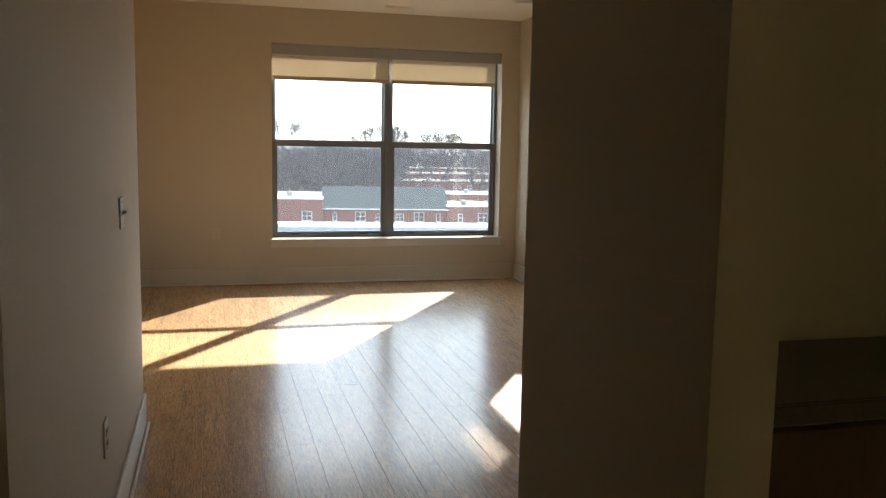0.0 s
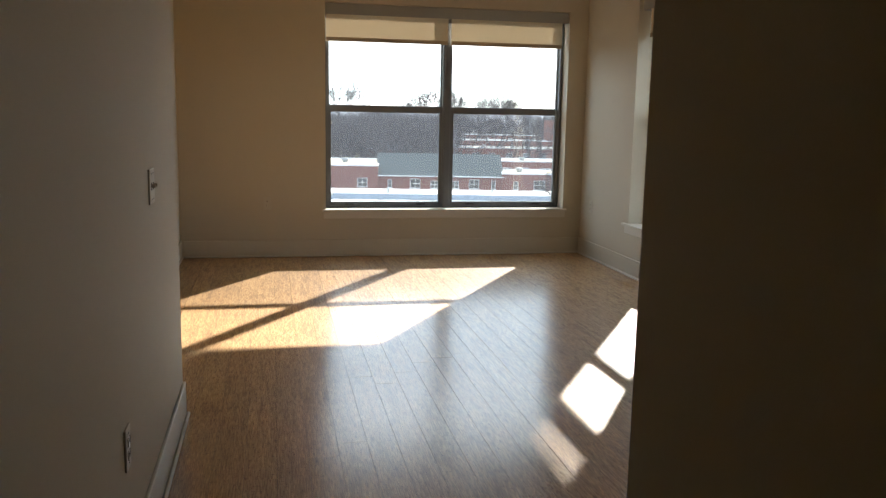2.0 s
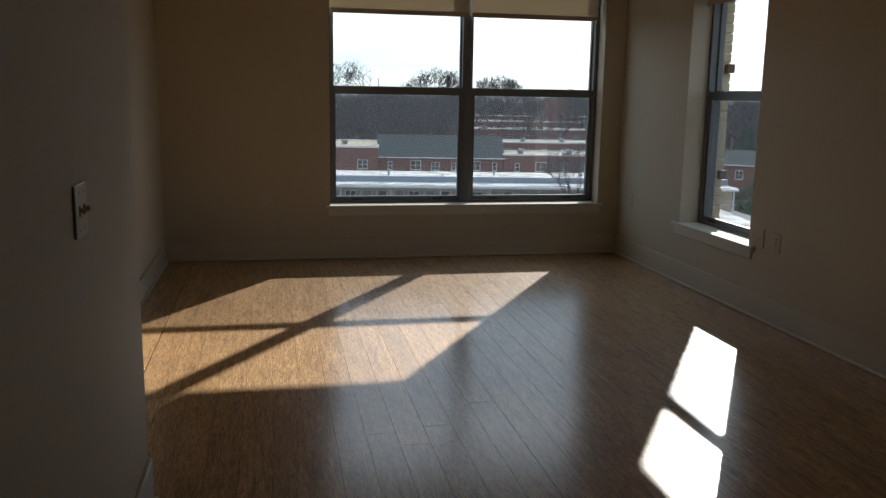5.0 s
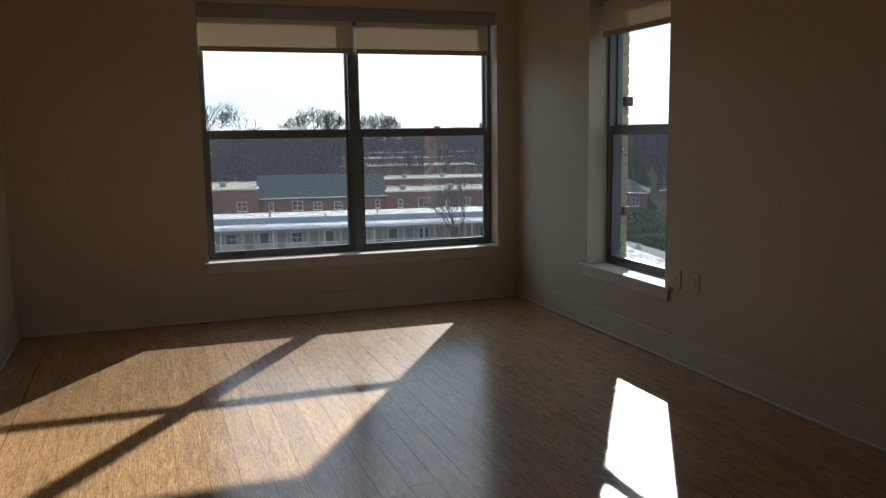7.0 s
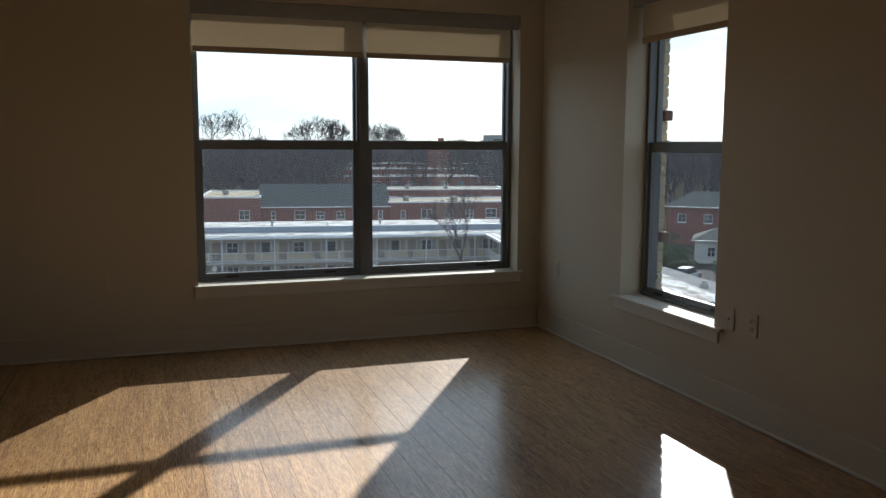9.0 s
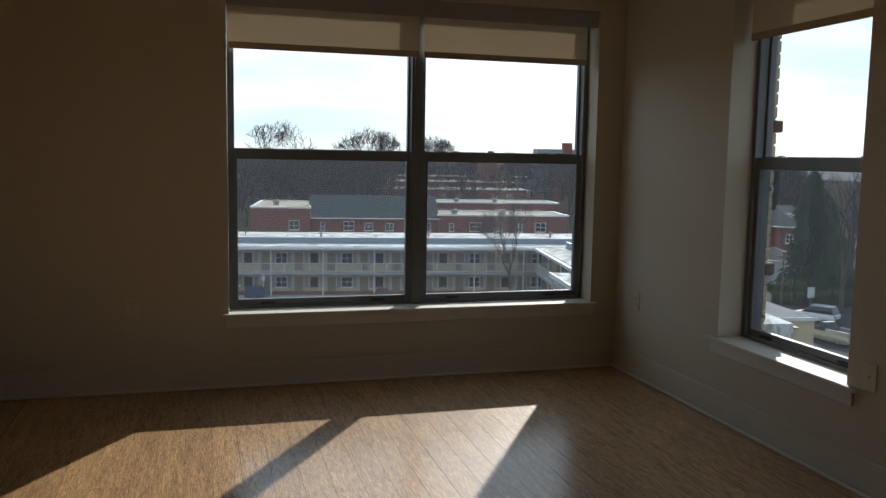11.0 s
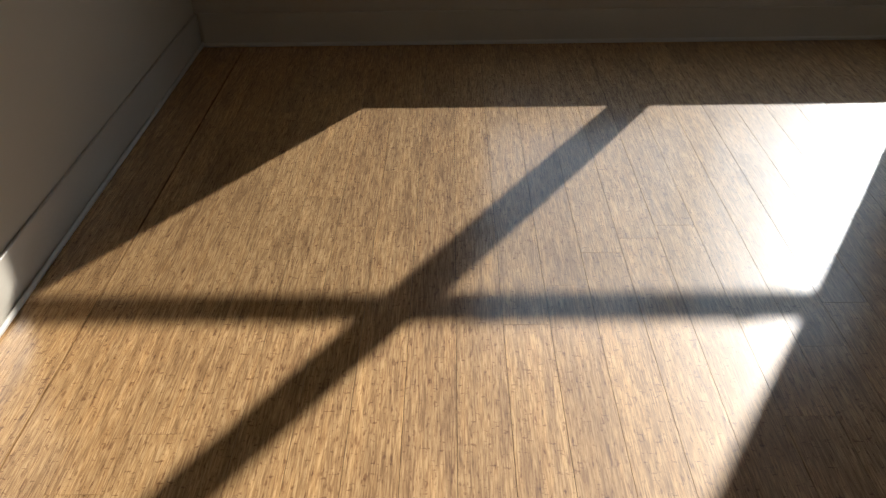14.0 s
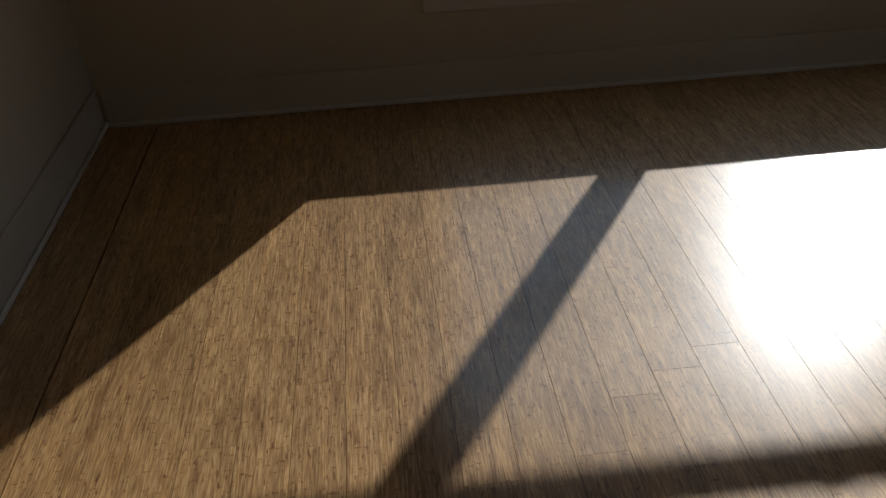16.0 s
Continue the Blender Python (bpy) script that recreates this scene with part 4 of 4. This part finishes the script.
hip_house(pose(93.0, 106.0, GZ, 0, 0, -45), 8, 8, 6.0, 2.6, WHITEPAINT, "pale two-storey house behind bare trees", [(2, 3.6, 1.2, 1.4), (5.5, 3.6, 1.2, 1.4), (2, 0.9, 1.2, 1.4)], gable=True)
hip_house(pose(112.0, 148.0, GZ, 0, 0, -40), 4.5, 6, 6.0, 1.4, WHITEPAINT, "pale house half hidden by trees", [(1.2, 3.8, 1.0, 1.3), (3.3, 3.8, 1.0, 1.3)], gable=True)

q = thing("shop_building", pose(51.8, 64.3, GZ, 0, 0, -7), "low beige rendered building with a grey flat roof", "building")
boxpart("wall", BEIGEWALL, q, (-5, 0, 0, 32, 0, 2.6))
boxpart("roof", SHOPROOF, q, (-5.1, 0.1, -0.1, 32.1, 2.601, 2.76), 0, "grey flat roof")
boxpart("edge", WHITEMETAL, q, (-5.15, 0.15, -0.16, -0.101, 2.5, 2.8))
for x, y in ((-4.2, 11.6), (-2.0, 19), (-2.6, 4.5)):
    bm = bmesh.new()
    rod(bm, (x, y, 2.76), (x, y, 3.15), 0.45, 0.4, 10)
    rod(bm, (x, y, 3.15), (x, y, 3.45), 0.3, 0.22, 10)
    part("roof_vent", bm, CONCRETE, q, "pale roof vent")
q = thing("brick_annex", pose(46.7, 60.2, GZ, 0, 0, TW), "low tan brick annex beside the beige building", "building")
boxpart("wall", BUFFBRICK, q, (-3, 0, 0, 3.0, 0, 2.8))
boxpart("coping", DOORMAT, q, (-3.1, 0.1, -0.1, 3.1, 2.801, 2.92))


def car(name, m, label, length, width, height, paint, kind):
    """A car along local y (nose to +y), built as lofted body, cabin with glass, wheels and lamps."""
    ob = thing(name, m, label, "car", "parked cars")
    w, L, h = width / 2, length / 2, height

    def loft(rows):
        bm = bmesh.new()
        rings = []
        for y, z0, z1, hw, tw in rows:
            rings.append([bm.verts.new(p) for p in ((-hw, y, z0), (-hw * 1.02, y, (z0 + z1) / 2), (-tw, y, z1), (tw, y, z1), (hw * 1.02, y, (z0 + z1) / 2), (hw, y, z0))])
        for a, b in zip(rings, rings[1:]):
            for i in range(6):
                bm.faces.new((a[i], a[(i + 1) % 6], b[(i + 1) % 6], b[i]))
        bm.faces.new(rings[0][::-1]), bm.faces.new(rings[-1])
        bmesh.ops.bevel(bm, geom=bm.edges[:], offset=0.03, segments=1, affect="EDGES")
        bmesh.ops.recalc_face_normals(bm, faces=bm.faces)
        return bm
    belt = h * 0.58
    part("body", loft([(-L, 0.35, belt * 0.92, w * 0.9, w * 0.82), (-L + 0.2, 0.25, belt, w, w * 0.92), (0, 0.22, belt, w, w * 0.93), (L * 0.45, 0.22, belt * 0.98, w, w * 0.92), (L - 0.25, 0.25, belt * 0.82, w * 0.97, w * 0.85), (L, 0.35, belt * 0.7, w * 0.85, w * 0.75)]), paint, ob)
    c0, c1 = {"hatch": (-L + 0.12, L * 0.42), "suv": (-L + 0.12, L * 0.45), "pickup": (-L * 0.05, L * 0.5)}[kind]
    part("cabin", loft([(c0, belt - 0.05, belt + 0.03, w * 0.9, w * 0.88), (c0 + 0.3, belt - 0.05, h * 0.97, w * 0.9, w * 0.68), (c0 + (c1 - c0) * 0.55, belt - 0.05, h, w * 0.9, w * 0.7), (c1 - 0.75, belt - 0.05, h * 0.97, w * 0.9, w * 0.68), (c1, belt - 0.05, belt + 0.03, w * 0.88, w * 0.86)]), DARKGLASS, ob, "dark car glass")
    bm = bmesh.new()
    box(bm, -w * 0.69, w * 0.69, c0 + 0.32, c1 - 0.78, h * 0.965, h + 0.02, 0.03)
    part("roof", bm, paint, ob)
    if kind == "pickup":
        boxpart("bed", TYRE, ob, (-w * 0.8, w * 0.8, -L + 0.15, c0 - 0.05, belt + 0.001, belt + 0.02))
        for sx in (-1, 1):
            boxpart("bed_side", paint, ob, (min(sx * w * 0.82, sx * w * 0.95), max(sx * w * 0.82, sx * w * 0.95), -L + 0.05, c0, belt, belt + 0.28), 0.02)
        boxpart("tailgate", paint, ob, (-w * 0.82, w * 0.82, -L + 0.02, -L + 0.1, belt * 0.8, belt + 0.28), 0.02)
    for sx in (-1, 1):
        for y in (-L * 0.6, L * 0.62):
            bm = bmesh.new()
            rod(bm, (sx * (w - 0.2), y, 0.33), (sx * (w + 0.01), y, 0.33), 0.33, 0.33, 16)
            t = part("wheel", bm, TYRE, ob)
            bm = bmesh.new()
            rod(bm, (sx * (w + 0.005), y, 0.33), (sx * (w + 0.02), y, 0.33), 0.2, 0.18, 12)
            part("rim", bm, METAL, t)
        boxpart("tail_lamp", TAILLAMP, ob, (min(sx * w * 0.62, sx * w * 0.88), max(sx * w * 0.62, sx * w * 0.88), -L - 0.02, -L + 0.06, belt * 0.66, belt * 0.86), 0.02)
    boxpart("bumper", TYRE if kind != "pickup" else METAL, ob, (-w * 0.9, w * 0.9, -L - 0.08, -L + 0.05, 0.35, 0.52), 0.03)
    boxpart("number_plate", WHITEPAINT, ob, (-0.2, 0.2, -L - 0.095, -L - 0.081, 0.55 if kind != "pickup" else 0.42, 0.68))
    return ob


car("hatchback", pose(19.7, 94.2, GZ + 0.031, 0, 0, TW), "dark red hatchback parked before the motel", 4.1, 1.8, 1.5, REDCAR, "hatch")
car("suv", pose(60.8, 75.0, GZ + 0.036, 0, 0, 28), "white sport utility car parked on the side street", 4.6, 1.9, 1.7, WHITECAR, "suv")
car("pickup_truck", pose(55.4, 66.3, GZ + 0.036, 0, 0, 6), "pale grey pickup truck parked on the side street", 5.4, 1.95, 1.75, SILVERCAR, "pickup")
car("suv", pose(61.5, 88.0, GZ + 0.036, 0, 0, -60), "white car behind the beige building", 4.5, 1.85, 1.55, WHITECAR, "hatch")

q = thing("waste_bin", pose(6.2, 98.6, GZ + 0.031, 0, 0, TW), "blue steel waste container with sloping lids", "waste bin")
bm = bmesh.new()
box(bm, -1.05, 1.05, -0.7, 0.7, 0.12, 1.25, 0.04)
part("body", bm, BLUEBIN, q)
for sx in (-1, 1):
    boxpart("lid", BLUEBIN, q, (min(sx * 0.02, sx * 1.07), max(sx * 0.02, sx * 1.07), -0.72, 0.72, 1.251, 1.32), 0.02)
    boxpart("pocket", SHUTTER, q, (min(sx * 1.051, sx * 1.15), max(sx * 1.051, sx * 1.15), -0.3, 0.3, 0.5, 0.7), 0.01)

q = thing("utility_pole", pose(63.0, 83.1, GZ), "weathered wooden utility pole with wires", "utility pole")
bm = bmesh.new()
rod(bm, (0, 0, 0), (0, 0, 6.2), 0.12, 0.09, 10)
part("pole", bm, WOODPOLE, q)
boxpart("crossarm", WOODPOLE, q, (-0.9, 0.9, -0.06, 0.06, 5.6, 5.72))
q = thing("street_sign", pose(66.0, 82.0, GZ), "small white street sign on a post", "street sign")
bm = bmesh.new()
rod(bm, (0, 0, 0), (0, 0, 1.6), 0.04, 0.04, 8)
part("post", bm, METAL, q)
boxpart("panel", WHITEPAINT, q, (-0.45, 0.45, -0.04, 0.04, 1.1, 2.3), 0.02)
for i, x in enumerate((-28.2, -10.6)):
    q = thing("sign_post", MC @ pose(x, -0.3, 0.14), "thin white post with a small plate", "sign post", "sign posts")
    bm = bmesh.new()
    rod(bm, (0, 0, 0), (0, 0, 2.6), 0.05, 0.05, 8)
    part("post", bm, WHITEPAINT, q)
    boxpart("plate", WHITEPAINT, q, (-0.22, 0.22, -0.07, -0.05, 1.9, 2.4), 0.01)

# ---- floor of separate boards ----
floor = thing("floor", pose(0, 0, 0), "strand-woven bamboo plank floor, satin lacquered", "floor", kind="structure")
boxpart("underlay", SUBFLOOR, floor, (-1.6, XO, -2.2, YO, -0.2, -0.012))
BW, BL, X0 = 0.129, 1.83, 0.915
JOINTS = {-2: 6.876, -1: 6.746, 0: 6.928, 1: 7.10, 4: 6.39, 5: 6.646, 6: 6.835, -6: 7.466, -11: 6.92}
board_mesh = {}


def board(x, y0, y1, gap=0.0):
    """A board with eased edges; boards of one length share a mesh."""
    key = round(y1 - y0, 3)
    if key not in board_mesh:
        bm = bmesh.new()
        box(bm, 0.0006 - BW / 2, BW / 2 - 0.0006, 0.0005, key - 0.0005, -0.0115, 0.0)
        me = bpy.data.meshes.new("board")
        bm.to_mesh(me)
        bm.free()
        me.materials.append(FLOORMAT)
        board_mesh[key] = me
    ob = new("board", board_mesh[key])
    ob.scale.x = 1 - gap / BW
    ob.location = (x + BW / 2 - gap / 2, y0, rf.uniform(-0.00035, 0.0))
    ob.rotation_euler = (0, rf.uniform(-0.0016, 0.0016), 0)
    ob.parent = floor


rf = random.Random(11)
for k in range(-20, 24):
    x = X0 + k * BW
    if x + BW < -1.5 or x > XR + 0.02:
        continue
    y = JOINTS.get(k, 6.9 + rf.uniform(-0.9, 0.9))
    while y > -2.0:
        y -= BL
    while y < YW:
        a, b = max(y, -2.0), min(y + BL, YW + 0.01)
        if x + BW < XL - 0.02:
            b = min(b, HY0 + 0.05)
        if b - a > 0.03:
            board(x, a, b, 0.004 if k == -11 else 0.0)     # one row has opened a little
        y += BL
